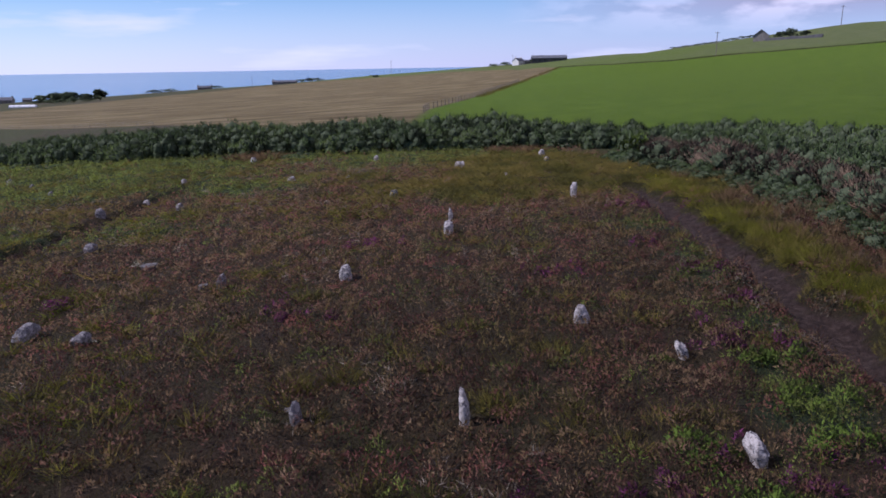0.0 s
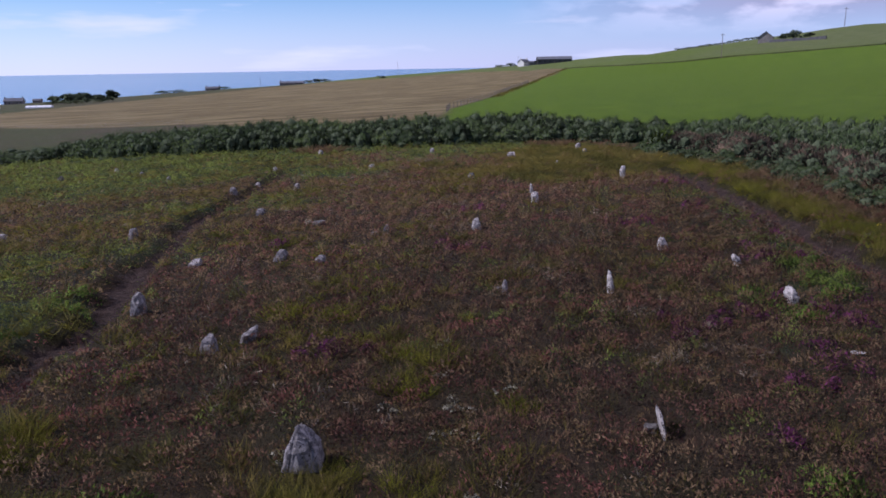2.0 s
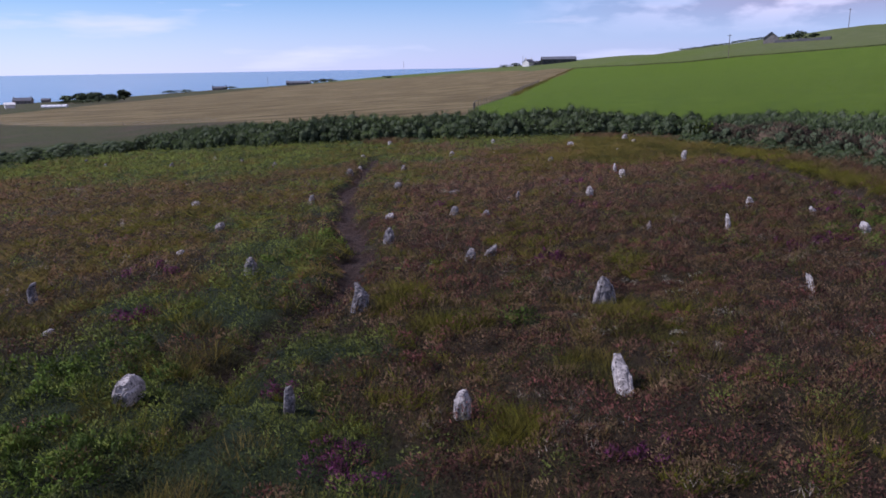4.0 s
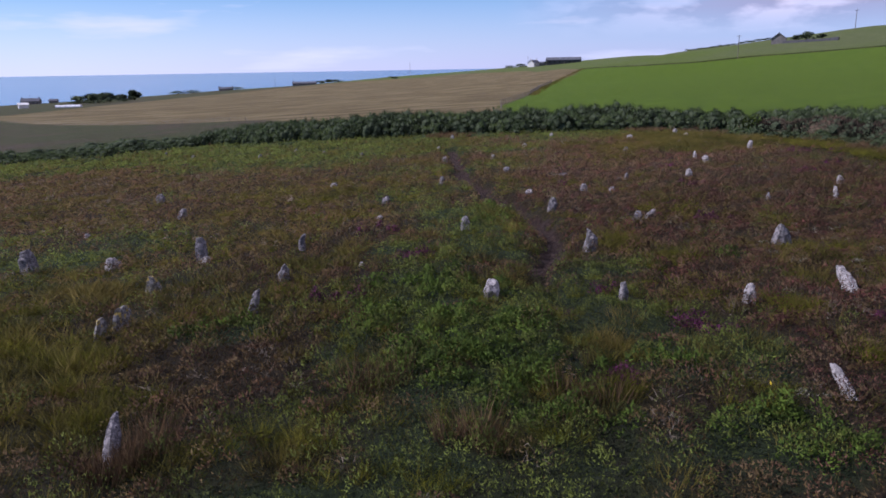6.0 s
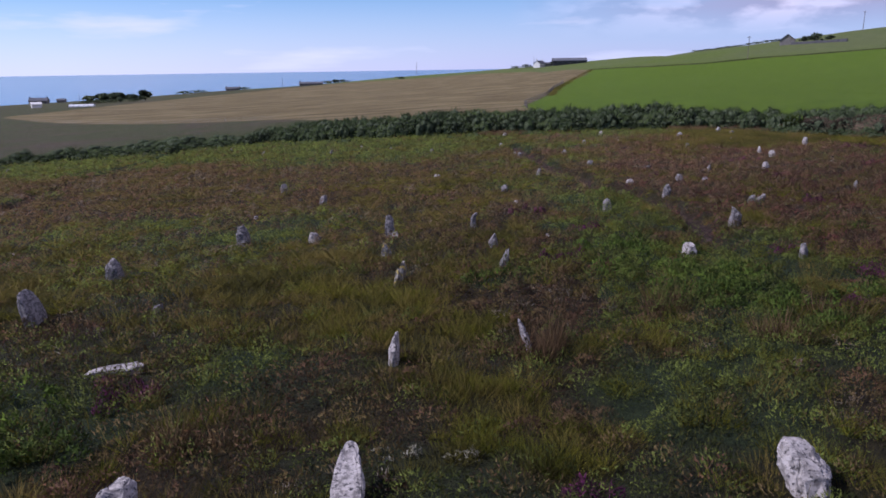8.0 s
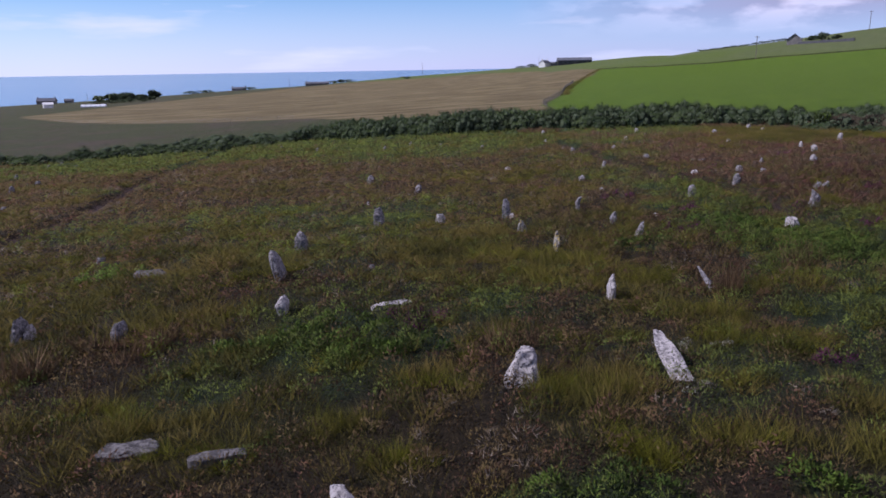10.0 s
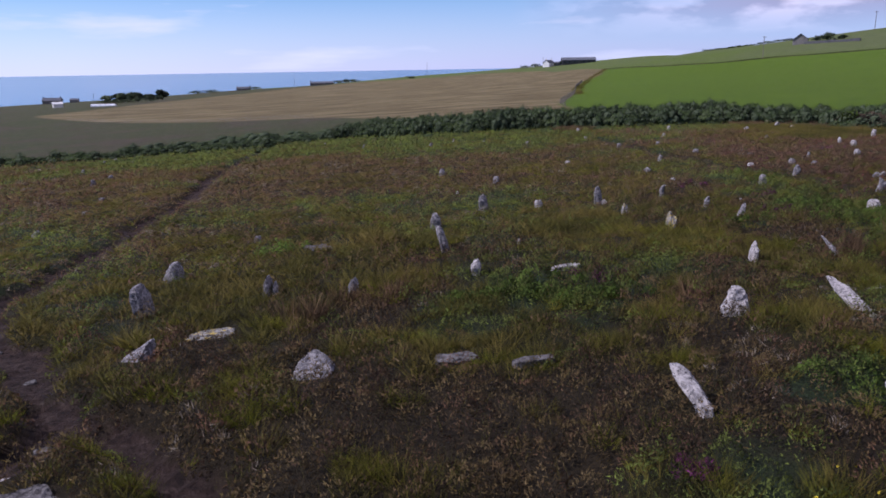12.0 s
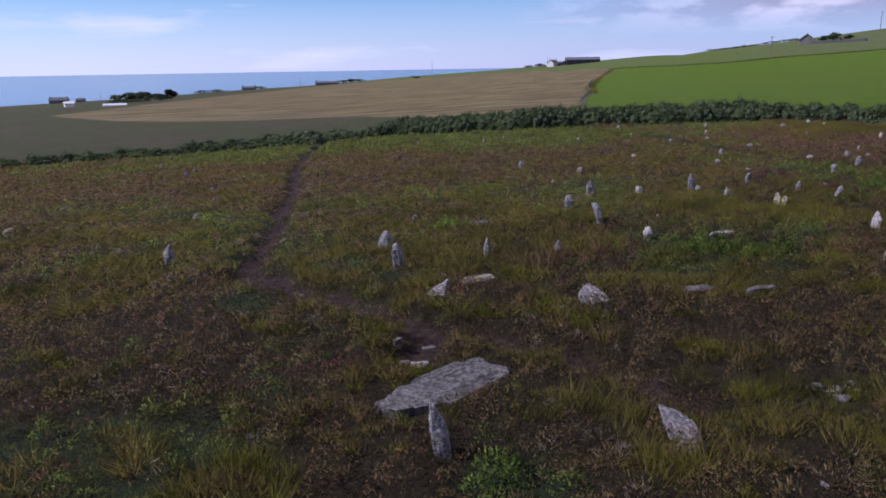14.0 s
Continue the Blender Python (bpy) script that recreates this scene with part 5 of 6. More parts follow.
# dry grasses
dry = DRY + ((-16.25, -10.15, 0.30), (-16.2, -10.3, 0.24), (-16.3, -10.45, 0.22), (-16.35, -10.7, 0.16), (9.0, 31.5, 0.8), (9.9, 21, 0.9), (9.8, 27, 0.9), (10.4, 15, 0.9), (-16, 49.3, 1.8), (2, 50.2, 1.6), (-26.6, -13.2, 0.5))
px_, py_, ps_ = scattered(dry, 5)
m = len(px_)
grassy("dry_grass", *tufts(px_, py_, ps_, np.full(m, 80), np.full(m, 0.22), ragged(m, 0.35, 0.60)), 0.55, 0.010, M_RUST, "rust-coloured dry grass in clumps beside stones and thicket", "grass")


# ---- gorse thicket ----
def shoots(rnd, count, rx_, ry_, rz_, length, width, lumps, up=0.35):
    """Spiny shoots over the heads of a lumpy dome: points, three-cornered faces, and the way that the head swells at each shoot."""
    verts, swell = [], []
    for _ in range(count):
        a = rnd.uniform(0, 2 * math.pi)
        e = math.asin(rnd.uniform(-0.1, 1.0))
        d = Vector((math.cos(a) * math.cos(e), math.sin(a) * math.cos(e), math.sin(e)))
        if lumps:
            c, g = lumps[rnd.randrange(len(lumps))]
            p = Vector((c.x * rx_ * 0.74, c.y * ry_ * 0.74, max(0.0, c.z) * rz_ * 0.74)) + Vector((d.x * rx_, d.y * ry_, d.z * rz_)) * g * rnd.uniform(0.82, 1.06)
            d = (d + c * 0.5).normalized()
        else:
            p = Vector((d.x * rx_, d.y * ry_, d.z * rz_)) * rnd.uniform(0.74, 1.04)
        p.z = max(0.02, p.z)
        t = (d + Vector((rnd.gauss(0, 0.45), rnd.gauss(0, 0.45), up + rnd.gauss(0, 0.3)))).normalized()
        sd = t.cross(Vector((rnd.gauss(0, 1), rnd.gauss(0, 1), rnd.gauss(0, 1)))).normalized()
        ln, wd = length * rnd.uniform(0.6, 1.3), width * rnd.uniform(0.7, 1.3)
        verts += [p - t * ln * 0.2 - sd * wd / 2, p + t * ln, p - t * ln * 0.2 + sd * wd / 2]
        swell.append(d)
    return np.array(verts), np.arange(3 * count).reshape(-1, 3), np.array(swell)


def shrub(name, seed, rx_, ry_, rz_, mat, count, length, width, label, category, group):
    rnd = random.Random(seed)
    lumps = []
    for k in range(26):
        a, e = k * 2.4 + rnd.uniform(-0.4, 0.4), math.asin(min(1.0, (k + 0.5) / 26 + rnd.uniform(-0.05, 0.05)))
        lumps.append((Vector((math.cos(a) * math.cos(e), math.sin(a) * math.cos(e), math.sin(e))) * rnd.uniform(0.85, 1.12), rnd.uniform(0.17, 0.34)))
    ob = thing(name, pose(0, 0, 0), label, category, group)
    v, f, swell = shoots(rnd, count, rx_, ry_, rz_, length, width, lumps)
    fol = mesh_object("foliage", v, f, mat)
    fol.parent = ob
    mark(fol, swell, np.full(len(swell), rnd.random()), 3)
    bm = bmesh.new()
    for c, g in lumps + [(Vector((0, 0, 0.2)), 0.75)]:
        made = bmesh.ops.create_icosphere(bm, subdivisions=1, radius=1.0)["verts"]
        for v_ in made:
            q = v_.co * g * 0.86 * (1 + 0.15 * noise.noise(v_.co * 3 + Vector((seed, 0, 0))))
            v_.co = ((c.x * 0.74 + q.x) * rx_, (c.y * 0.74 + q.y) * ry_, max(-0.3, (max(0.0, c.z) * 0.74 + q.z) * rz_))
    part("inner_growth", bm, M_CORE, ob)
    return ob


GORSE_LABELS = ["dense dark-green gorse bush in a thicket", "broad green gorse bush in a thicket", "lumpy gorse bush with paler shoot tips in a thicket", "low spreading gorse bush at the thicket edge"]
gorse = [shrub("gorse_bush", 11 + i, *d, M_GORSE, 1500, 0.19, 0.070, GORSE_LABELS[i], "bush", "gorse thicket")
         for i, d in enumerate(((1.5, 1.35, 1.75), (1.8, 1.5, 1.55), (1.4, 1.4, 1.95), (1.7, 1.6, 1.2)))]
dead = [shrub("gorse_bush", 31 + i, *d, M_GORSE_DEAD, 1500, 0.22, 0.036, "grey-brown dead gorse bush at the foot of a thicket", "bush", "gorse thicket") for i, d in enumerate(((1.2, 1.0, 1.0), (1.3, 1.2, 1.2)))]
bright = shrub("bright_green_bush", 41, 1.0, 1.0, 1.5, M_GORSE_BRIGHT, 1300, 0.20, 0.09, "bright yellow-green bush in front of the gorse", "bush", "gorse thicket")


def plant(ob, x, y, scale, turn, first, sink=0.0, flat=1.0):
    """Sets the first of its kind in place, or a copy of it."""
    m = pose(x, y, float(land(x, y)) - 0.05 - sink, 0, 0, turn) @ Matrix.Diagonal((scale, scale, scale * flat, 1))
    if first:
        ob.matrix_world = m
        return ob
    made = copy_thing(ob, m)
    made.scale = (scale, scale, scale * flat)
    return made


def front_at(x):
    for (ax, ay), (bx, by) in zip(THICKET_FRONT, THICKET_FRONT[1:]):
        if ax <= x <= bx:
            return ay + (by - ay) * (x - ax) / (bx - ax)
    return 60.0


def bank_edge(y):
    """Where the bank of gorse beside the path begins."""
    return 10.6 if y < 29 else 10.6 - 3.2 * (y - 29) / 16


rnd = random.Random(5)
used, sheet = {}, []


def grow(ob, x, y, scale, sink=0.0, flat=1.0):
    plant(ob, x, y, scale, rnd.uniform(0, 360), ob not in used, sink, flat)
    used[ob] = 1


for row in range(4):
    for i in range(32):
        x_ = -43 + i * 1.62 + rnd.uniform(-0.5, 0.5) + 0.8 * (row % 2)
        y_ = front_at(x_) + 1.3 + row * 1.9 + rnd.uniform(-0.5, 0.5)
        if x_ > 6 and y_ < 50:
            continue
        left = max(0.0, min(1.0, (-27 - x_) / 16))
        size = rnd.uniform(0.98, 1.2) * (1 + 0.10 * row * (x_ < 3)) * (1 - 0.24 * left)
        if row < 3:
            grow(gorse[rnd.randrange(3)] if row else gorse[rnd.choice((0, 1, 3))], x_, y_, size, 0.1)
        else:
            sheet.append((rnd.randrange(3), x_, y_, size, 1.0))
for x_, y_ in ((6.6, 53.2), (7.6, 51.2), (8.6, 53.4), (9.6, 51.5), (7.8, 55.4), (10.4, 53.6)):
    grow(gorse[rnd.randrange(3)], x_, y_, rnd.uniform(0.95, 1.1), 0.1)
# the far wing of the thicket
for i in range(44):
    q = i / 43
    sheet.append((rnd.randrange(4), -8 - 38 * q + rnd.uniform(-3, 3), 61 + 36 * q + rnd.uniform(-4, 4), rnd.uniform(0.70, 0.95), rnd.uniform(0.7, 0.95)))
# the low strip down the slope
for i in range(44):
    x_ = -41 - i * 0.98 + rnd.uniform(-0.5, 0.5)
    y_ = front_at(x_) + 1.2 + rnd.uniform(-0.4, 2.6)
    grow(gorse[3 if i % 3 else 1], x_, y_, rnd.uniform(0.85, 1.1), 0.12, rnd.uniform(0.70, 0.95))
# low scrub behind it, and in front of the thicket
for i in range(60):
    q = rnd.random()
    x_, y_ = -66 + 31 * q + rnd.uniform(-3, 3), 57 + 26 * q * rnd.uniform(0.4, 1.0) + rnd.uniform(-2, 5)
    sheet.append((3 if i % 2 else 1, x_, y_, rnd.uniform(0.9, 1.4), rnd.uniform(0.35, 0.6)))
for i in range(110):
    x_ = -74 + 62 * rnd.random()
    sheet.append((3, x_, front_at(x_) - 0.3 - 5.0 * rnd.random() ** 1.6, rnd.uniform(0.50, 0.85), rnd.uniform(0.32, 0.52)))
# the bank beside the path: low green growth, a band of dead stems, and the even green sheet above
for i in range(34):
    y_ = 13 + 30 * (i / 33) + rnd.uniform(-0.6, 0.6)
    grow(gorse[3 if i % 3 else 0], bank_edge(y_) - rnd.uniform(0.0, 0.9), y_, rnd.uniform(0.42, 0.70), 0.1, rnd.uniform(0.7, 0.9))
for i in range(30):
    y_ = 13 + 31 * (i / 29) + rnd.uniform(-0.5, 0.5)
    grow(dead[rnd.randrange(2)], bank_edge(y_) + 1.2 + rnd.uniform(-0.3, 0.3), y_, rnd.uniform(0.95, 1.25))
for row in range(5):
    for i in range(24):
        y_ = 14 + 36 * (i / 23) + rnd.uniform(-0.6, 0.6)
        x_, size = bank_edge(y_) + 2.9 + row * 1.7 + rnd.uniform(-0.4, 0.4), rnd.uniform(0.88, 1.04) + 0.03 * row
        if row < 2:
            grow(gorse[rnd.randrange(3)], x_, y_, size, 0.15)
        else:
            sheet.append((rnd.randrange(3), x_, y_, size, 1.0))


def gorse_sheet(places):
    """The growth that closes into one sheet, where no bush stands out: a single object of all its shoots."""
    verts, ways, plants, cores, core_faces, count = [], [], [], [], [], 0
    for kind, x, y, scale, flat in places:
        foliage, inner = gorse[kind].children
        a = rnd.uniform(0, 6.28)
        turn = np.array([[math.cos(a), math.sin(a), 0], [-math.sin(a), math.cos(a), 0], [0, 0, 1]])
        foot = np.array([x, y, float(land(x, y)) - 0.2])
        grown = np.array((scale, scale, scale * flat))
        for part_, store in ((foliage, verts), (inner, cores)):
            co = np.empty(len(part_.data.vertices) * 3, np.float32)
            part_.data.vertices.foreach_get("co", co)
            co = co.reshape(-1, 3)
            if part_ is foliage:
                co = co[:len(co) // 2 // 3 * 3]
            store.append((co * grown) @ turn + foot)
        way = np.empty(len(foliage.data.vertices) * 3, np.float32)
        foliage.data.attributes["swell"].data.foreach_get("vector", way)
        ways.append((way.reshape(-1, 3)[:len(verts[-1])] @ turn)[::3])
        plants.append(np.full(len(ways[-1]), rnd.random()))
        core_faces.append(np.array([p.vertices[:] for p in inner.data.polygons]) + count)
        count += len(cores[-1])
    ways, plants = np.concatenate(ways), np.concatenate(plants)
    first = 3 * len(ways)
    faces = np.concatenate([np.arange(first).reshape(-1, 3), np.concatenate(core_faces) + first])
    ob = mesh_object("gorse_scrub", np.concatenate(verts + cores), faces, [M_GORSE, M_CORE])
    index = np.zeros(len(faces), np.int32)
    index[first // 3:] = 1
    ob.data.polygons.foreach_set("material_index", index)
    at = ob.data.attributes.new("swell", "FLOAT_VECTOR", "POINT")
    at.data.foreach_set("vector", np.concatenate([np.repeat(ways, 3, 0), np.tile((0, 0, 1), (count, 1))]).astype(np.float32).ravel())
    at = ob.data.attributes.new("plant", "FLOAT", "POINT")
    at.data.foreach_set("value", np.concatenate([np.repeat(plants, 3), np.full(count, 0.5)]).astype(np.float32))
    tagged(ob, "low blue-green gorse scrub closing into one sheet round the thicket", "scrub", kind="stuff")


gorse_sheet(sheet)
grow(bright, 8.4, 43.2, 1.0)


# ---- fences, poles ----
def post_mesh(h, r):
    bm = bmesh.new()
    rod(bm, (0, 0, -0.3), (0, 0, h), r, r * 0.85, 6)
    me = bpy.data.meshes.new("post")
    bm.to_mesh(me)
    bm.free()
    me.materials.append(M_WOOD)
    return me


def fence(line, gap, h, label, r=0.07):
    ob = thing("wire_fence", pose(line[0][0], line[0][1], float(land(*line[0]))), label, "fence")
    org = Vector((line[0][0], line[0][1], float(land(*line[0]))))
    me = post_mesh(h, r)
    pts = []
    for (ax, ay), (bx, by) in zip(line, line[1:]):
        m = max(1, round(math.hypot(bx - ax, by - ay) / gap))
        pts += [(ax + (bx - ax) * k / m, ay + (by - ay) * k / m) for k in range(m)]
    rr = random.Random(3)
    for px, py in pts:
        p = new("post", me)
        p.parent = ob
        p.matrix_local = Matrix.Translation(Vector((px, py, float(land(px, py)))) - org) @ pose(0, 0, 0, rr.uniform(-3, 3), rr.uniform(-3, 3), rr.uniform(0, 90))
    for level in (0.35, 0.7, 1.0):
        bm = bmesh.new()
        for (ax, ay), (bx, by) in zip(pts, pts[1:]):
            rod(bm, Vector((ax, ay, float(land(ax, ay)) + level * h)) - org, Vector((bx, by, float(land(bx, by)) + level * h)) - org, 0.012, 0.012, 3)
        part("wire", bm, M_WIRE, ob)
    return ob


fence([(-10.6, 118), (-10.6, 129), (-7.4, 149), (-2.3, 179), (3.8, 234), (12, 285)], 3.2, 1.15, "weathered post and wire fence between stubble and green field", 0.1)
fence([(-165, 205), (-129, 176), (-105, 162), (-80, 148), (-62, 139)], 5.5, 0.9, "old post and wire fence along the stubble edge", 0.045)


def pole(x, y, h, lean=0.0, arm=True, label="tall wooden power pole standing in the fields"):
    ob = thing("power_pole", pose(x, y, float(land(x, y)), 0, lean), label, "pole", "power poles")
    bm = bmesh.new()
    rod(bm, (0, 0, -0.5), (0, 0, h), 0.17, 0.12, 8)
    part("shaft", bm, M_WOOD, ob)
    if arm:
        bm = bmesh.new()
        box(bm, -0.9, -0.06, h - 0.55, 0.9, 0.06, h - 0.40)
        arm_ob = part("crossarm", bm, M_WOOD, ob)
        for q in (-0.75, 0, 0.75):
            bm = bmesh.new()
            rod(bm, (q, 0, h - 0.42), (q, 0, h - 0.18), 0.06, 0.04, 6)
            part("insulator", bm, M_WHITE, arm_ob)


pole(166.9, 368.6, 9.5)
pole(89.6, 301, 9.5)
pole(24.5, 742, 10, 0, False, "slim pole standing beside a farmhouse")
pole(-90, 690, 15, 0, False, "slim pole standing at the stubble edge")
pole(-210, 650, 10, 0, False, "slim wooden pole beyond the stubble")
pole(-470, 690, 10, -8, False, "leaning wooden pole near the coast")
pole(-400, 640, 9, 3, False, "wooden pole near a distant cottage")


# ---- farms on the skyline ----
def gable_roof(w, d, h, rise, over=0.4, thick=0.25):
    bm = bmesh.new()
    x0, x1, y0, y1 = -w / 2 - over, w / 2 + over, -d / 2 - over, d / 2 + over
    for dz in (0, thick):
        for xx in (x0, x1):
            for yy, zz in ((y0, h - 0.2), (0, h + rise), (y1, h - 0.2)):
                bm.verts.new((xx, yy, zz + dz))
    bm.verts.ensure_lookup_table()
    v = bm.verts
    for f in ((0, 1, 4, 3), (1, 2, 5, 4), (6, 9, 10, 7), (7, 10, 11, 8), (0, 3, 9, 6), (2, 8, 11, 5), (0, 6, 7, 1), (1, 7, 8, 2), (3, 4, 10, 9), (4, 5, 11, 10)):
        bm.faces.new([v[i] for i in f])
    return bm


def gabled_walls(w, d, h, rise):
    bm = bmesh.new()
    pts = []
    for xx in (-w / 2, w / 2):
        pts.append([bm.verts.new((xx, yy, zz)) for yy, zz in ((-d / 2, -1.5), (d / 2, -1.5), (d / 2, h), (0, h + rise), (-d / 2, h))])
    bm.faces.new(pts[0][::-1])
    bm.faces.new(pts[1])
    for k in range(5):
        bm.faces.new((pts[0][k], pts[0][(k + 1) % 5], pts[1][(k + 1) % 5], pts[1][k]))
    bmesh.ops.recalc_face_normals(bm, faces=bm.faces)
    return bm


def house(name, x, y, turn, w, d, h, rise, wall, roof, label, category, chimneys=2, windows=3):
    ob = thing(name, pose(x, y, float(land(x, y)), 0, 0, turn), label, category)
    part("wall", gabled_walls(w, d, h, rise), wall, ob)
    part("roof", gable_roof(w, d, h, rise), roof, ob)
    for k in range(chimneys):
        bm = bmesh.new()
        cx = (-1 if k == 0 else 1) * (w / 2 - 0.6)
        box(bm, cx - 0.5, -0.4, h + rise - 0.8, cx + 0.5, 0.4, h + rise + 1.3)
        ch = part("chimney", bm, wall, ob)
        bm = bmesh.new()
        rod(bm, (cx, 0, h + rise + 1.3), (cx, 0, h + rise + 1.75), 0.16, 0.14, 8)
        part("chimney_pot", bm, M_RUBBLE, ch)
    for k in range(windows):
        cx = -w / 2 + w * (k + 0.5) / windows
        bm = bmesh.new()
        if k == windows // 2:
            box(bm, cx - 0.5, -d / 2 - 0.06, 0, cx + 0.5, -d / 2 + 0.1, 2.0)
            part("door", bm, M_WOOD, ob)
        else:
            box(bm, cx - 0.55, -d / 2 - 0.06, 0.9, cx + 0.55, -d / 2 + 0.1, 2.1)
            part("window", bm, M_GLASS, ob)
    return ob


house("farmhouse", 30, 738, 62, 14, 7, 3.4, 2.8, M_WHITE, M_SLATE, "white farmhouse with a slate roof on the skyline", "house", 2, 5)
house("barn", 60, 741, 4, 34, 9, 3.4, 2.4, M_DARKSTONE, M_TIN, "long low barn with a dark tin roof on the skyline", "barn", 0, 7)
house("shed", 41, 744, 5, 9, 6, 2.2, 1.2, M_RUBBLE, M_SLATE, "small dark shed between a farmhouse and a barn", "shed", 0, 0)
house("stone_cottage", 125.3, 354.2, 70, 7, 6.5, 2.0, 2.6, M_RUBBLE, M_SLATE, "grey stone cottage gable on the ridge", "cottage", 0, 3)
house("cottage", -487, 715, 12, 18, 7, 3.2, 2.8, M_RUBBLE, M_SLATE, "grey cottage with two chimneys near the sea", "cottage", 2, 5)
house("outhouse", -470, 727, 12, 8, 5, 2.4, 1.6, M_RUBBLE, M_SLATE, "small grey outhouse beside a coastal cottage", "shed", 0, 0)
house("white_shed", -284, 394, 40, 5, 4, 2.0, 1.0, M_WHITE, M_WHITE, "small white gabled shed at the field edge", "shed", 0, 0)
house("bungalow", -206, 742, 8, 24, 7, 1.9, 1.5, M_RUBBLE, M_SLATE, "long low grey bungalow against the sea", "bungalow", 1, 5)
house("croft_house", -300, 770, 15, 15, 6, 1.9, 1.7, M_RUBBLE, M_SLATE, "grey croft house above the coast", "cottage", 2, 3)


def tunnel(x, y, turn, length, r):
    ob = thing("polytunnel", pose(x, y, float(land(x, y)), 0, 0, turn), "long white polythene tunnel at the field edge", "polytunnel")
    bm = bmesh.new()
    rows = []
    for xx in np.linspace(-length / 2, length / 2, 9):
        rows.append([bm.verts.new((xx, r * math.cos(a), max(-0.5, r * 0.8 * math.sin(a)))) for a in np.linspace(math.pi, 0, 11)])
    for a, b in zip(rows, rows[1:]):
        for k in range(10):
            bm.faces.new((a[k], a[k + 1], b[k + 1], b[k]))
    bm.faces.new(rows[0][::-1])
    bm.faces.new(rows[-1])
    part("cover", bm, M_PLASTIC, ob)
    for xx in np.linspace(-length / 2, length / 2, 6):
        bm = bmesh.new()
        arc = [(xx, (r + 0.05) * math.cos(a), (r + 0.05) * 0.8 * math.sin(a)) for a in np.linspace(math.pi, 0, 9)]
        for a, b in zip(arc, arc[1:]):
            rod(bm, a, b, 0.05, 0.05, 4)
        part("hoop", bm, M_WIRE, ob)


tunnel(-243, 371, 12, 13, 1.6)


def drystone(line, h, label, mat=M_RUBBLE):
    """A low field wall of rubble along a line."""
    org = Vector((line[0][0], line[0][1], float(land(*line[0]))))
    ob = thing("field_wall", Matrix.Translation(org), label, "wall")
    rr = random.Random(9)
    for (ax, ay), (bx, by) in zip(line, line[1:]):
        m = max(1, round(math.hypot(bx - ax, by - ay) / 6))
        bm = bmesh.new()
        prev = None
        n_ = Vector((by - ay, ax - bx, 0)).normalized() * 0.4
        for k in range(m + 1):
            px, py = ax + (bx - ax) * k / m, ay + (by - ay) * k / m
            c = Vector((px, py, float(land(px, py)))) - org
            top = h * rr.uniform(0.75, 1.15)
            ring = [bm.verts.new(c + n_ + Vector((0, 0, -0.5))), bm.verts.new(c + n_ * 0.7 + Vector((0, 0, top))), bm.verts.new(c - n_ * 0.7 + Vector((0, 0, top))), bm.verts.new(c - n_ + Vector((0, 0, -0.5)))]
            if prev:
                for q in range(3):
                    bm.faces.new((prev[q], prev[q + 1], ring[q + 1], ring[q]))
            prev = ring
        part("wall_length", bm, mat, ob)
    return ob


drystone([(125.2, 348.7), (131.6, 337), (139.7, 323.8)], 1.25, "dark grey rubble wall along the ridge", M_DARKSTONE)
drystone([(36, 389), (56, 334), (75, 309), (95, 300), (111, 284), (128, 272), (150, 258)], 0.5, "low overgrown field bank across the hillside", M_HEDGE)


def tree(x, y, h, spread, seed, label, category="tree", trunk=0.3):
    rr = random.Random(seed)
    ob = thing("tree" if category == "tree" else "skyline_bush", pose(x, y, float(land(x, y)), 0, 0, rr.uniform(0, 360)), label, category)
    bm = bmesh.new()
    rod(bm, (0, 0, -0.4), (0.1, 0, h * trunk), h * 0.03, h * 0.022, 7)
    heads = []
    for k in range(9):
        a, q = rr.uniform(0, 6.28), rr.uniform(0.25, 0.9)
        p = (spread * q * math.cos(a), spread * q * math.sin(a), h * rr.uniform(0.22, 0.74))
        rod(bm, (0.1, 0, h * trunk * 0.9), p, h * 0.018, h * 0.006, 5)
        heads.append(p)
    part("trunk", bm, M_BARK, ob)
    vs, fs, ws, off = [], [], [], 0
    for p in heads + [(0, 0, h * 0.7)]:
        v, f, w_ = shoots(rr, 70, spread * 0.42, spread * 0.42, h * 0.24, h * 0.16, h * 0.13, [], 0.1)
        vs.append(v + np.array([p[0], p[1], p[2] - h * 0.08]))
        fs.append(f + off)
        ws.append(w_)
        off += len(v)
    cr = mesh_object("crown", np.concatenate(vs), np.concatenate(fs), M_LEAF)
    cr.parent = ob
    mark(cr, np.concatenate(ws), np.full(sum(map(len, ws)), 0.5), 3)


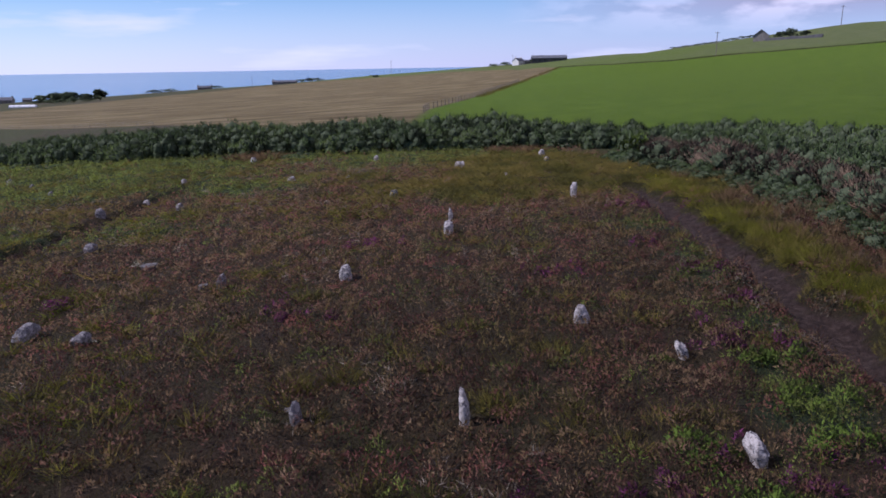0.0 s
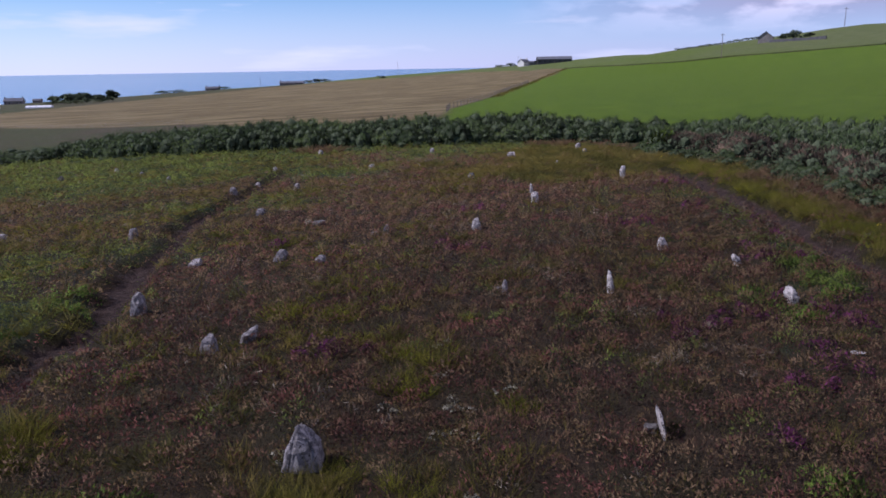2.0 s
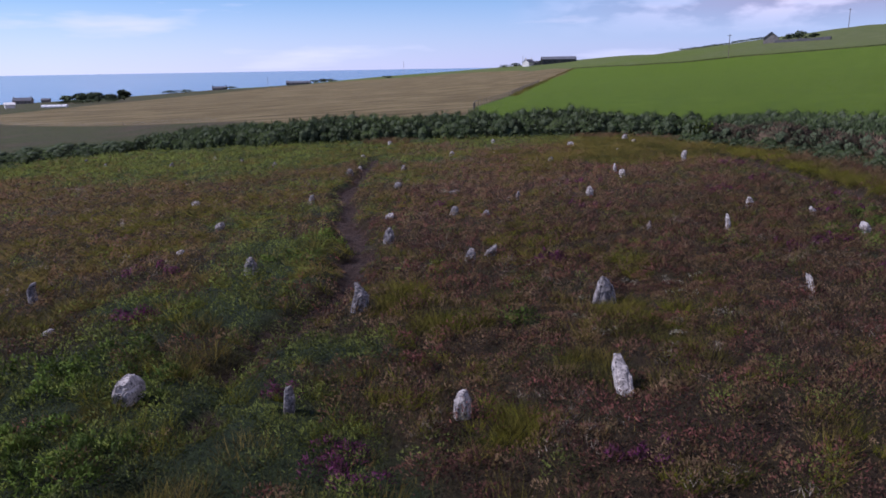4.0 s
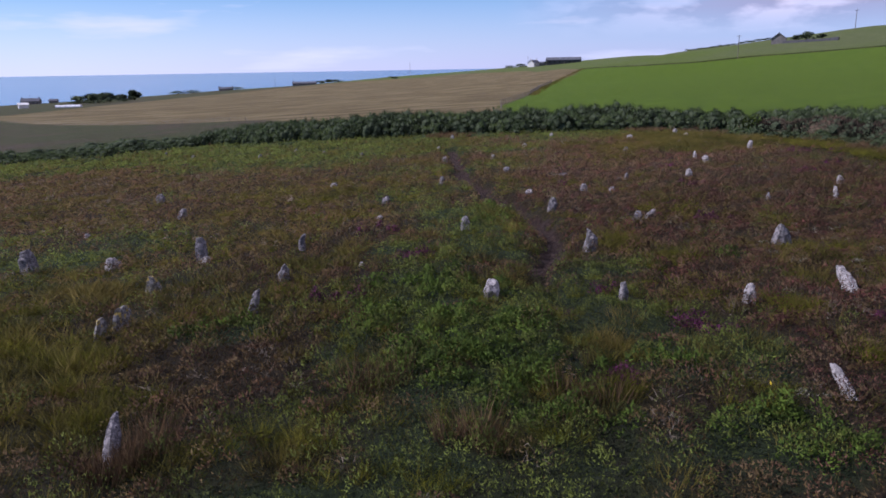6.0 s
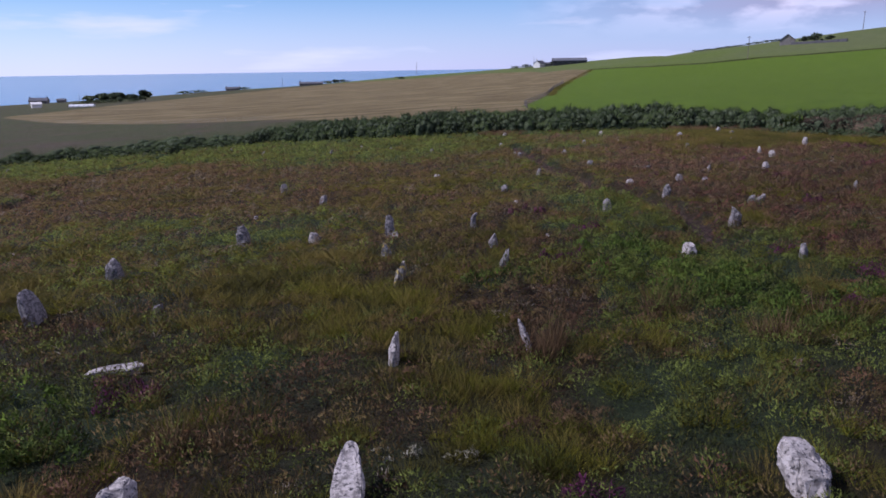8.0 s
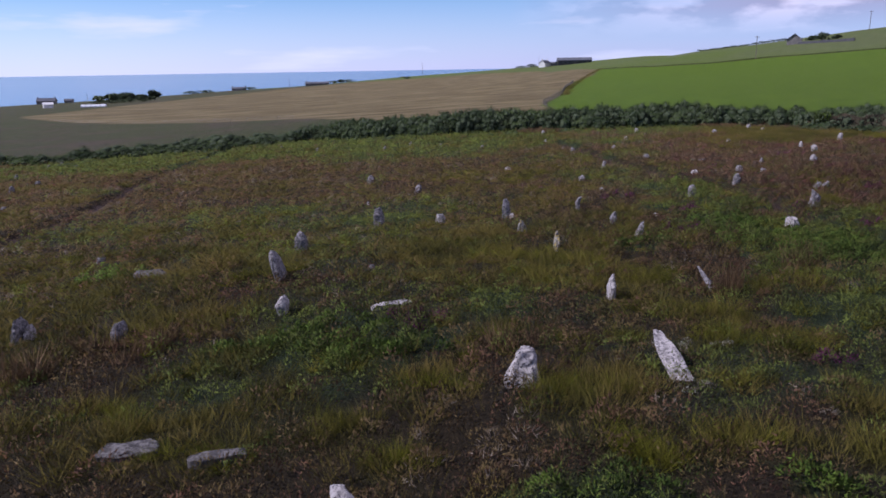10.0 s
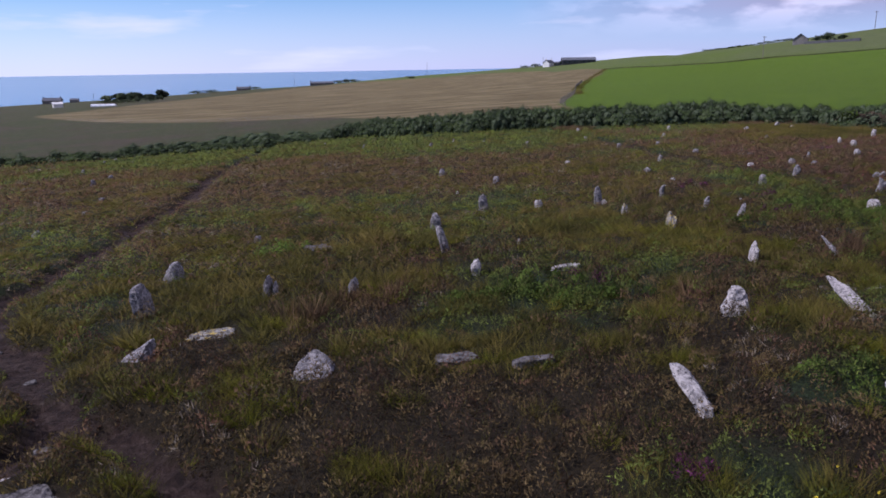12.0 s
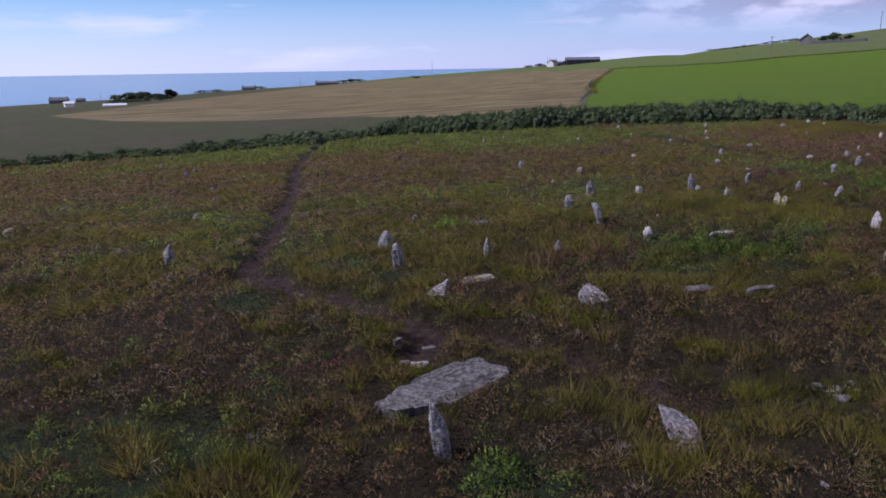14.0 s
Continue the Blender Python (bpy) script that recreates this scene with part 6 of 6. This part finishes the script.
for k, (tx, ty, h, sp) in enumerate(((-291, 466, 6, 4.5), (-286, 470, 7, 4.5), (-281, 466, 7.5, 5), (-276, 469, 7.5, 5), (-271, 467, 7, 5), (-266, 470, 5.5, 4.5), (-258, 477, 8, 4.6))):
    tree(tx, ty, h, sp, 100 + k, "dark wind-bent tree in a shelter belt")
for k, (tx, ty, h, sp) in enumerate(((136, 349, 4.3, 3.9), (132.8, 353.6, 3.0, 2.4), (140.4, 342.6, 2.6, 2.1), (17, 747, 4, 6), (8, 750, 3, 6), (46, 741, 4.5, 5), (-340, 735, 4, 9), (-325, 740, 4, 9), (-189, 745, 3.6, 5), (-181, 746, 4.6, 6), (-172, 746, 3.6, 6), (-285, 762, 3.4, 7), (-275, 462, 3.0, 6), (-268, 463, 3.0, 6), (-283, 461, 3.0, 6), (-262, 468, 3, 5), (-292, 462, 2.6, 5), (-108, 712, 3, 5), (-365, 660, 3.5, 7))):
    tree(tx, ty, h, sp, 200 + k, "dark scrubby bush against the sky", "bush", 0.15)
# hedge line climbing the ridge
for k in range(26):
    q = k / 25
    hx, hy = 132 + 6 * q, 546 - 150 * q
    tree(hx + rnd.uniform(-1, 1), hy, rnd.uniform(0.9, 1.5), rnd.uniform(1.8, 2.6), 300 + k, "scrubby hedge bush on the ridge line", "bush", 0.15)


# rank growth along the field fence
q = _rng.uniform(0.2, 1, 1000)
fx, fy = np.interp(q, [0, 0.25, 0.45, 0.7, 1.0], [-8, -2.3, 3.8, 16, 36]), np.interp(q, [0, 0.25, 0.45, 0.7, 1.0], [145, 179, 234, 300, 389])
fx, fy = fx + _rng.normal(0, 0.8, len(q)) + 0.8, fy + _rng.normal(0, 1.0, len(q))
fz = land(fx, fy)
base = np.stack([fx, fy, fz], 1)
tip = base + np.stack([_rng.normal(0, 0.35, len(q)), _rng.normal(0, 0.35, len(q)), _rng.uniform(0.15, 0.45, len(q))], 1)
blades("fence_growth", base, tip, _rng.uniform(0.2, 0.4, len(q)), M_GRASS, True, "rank grass growing along the field fence", "undergrowth")
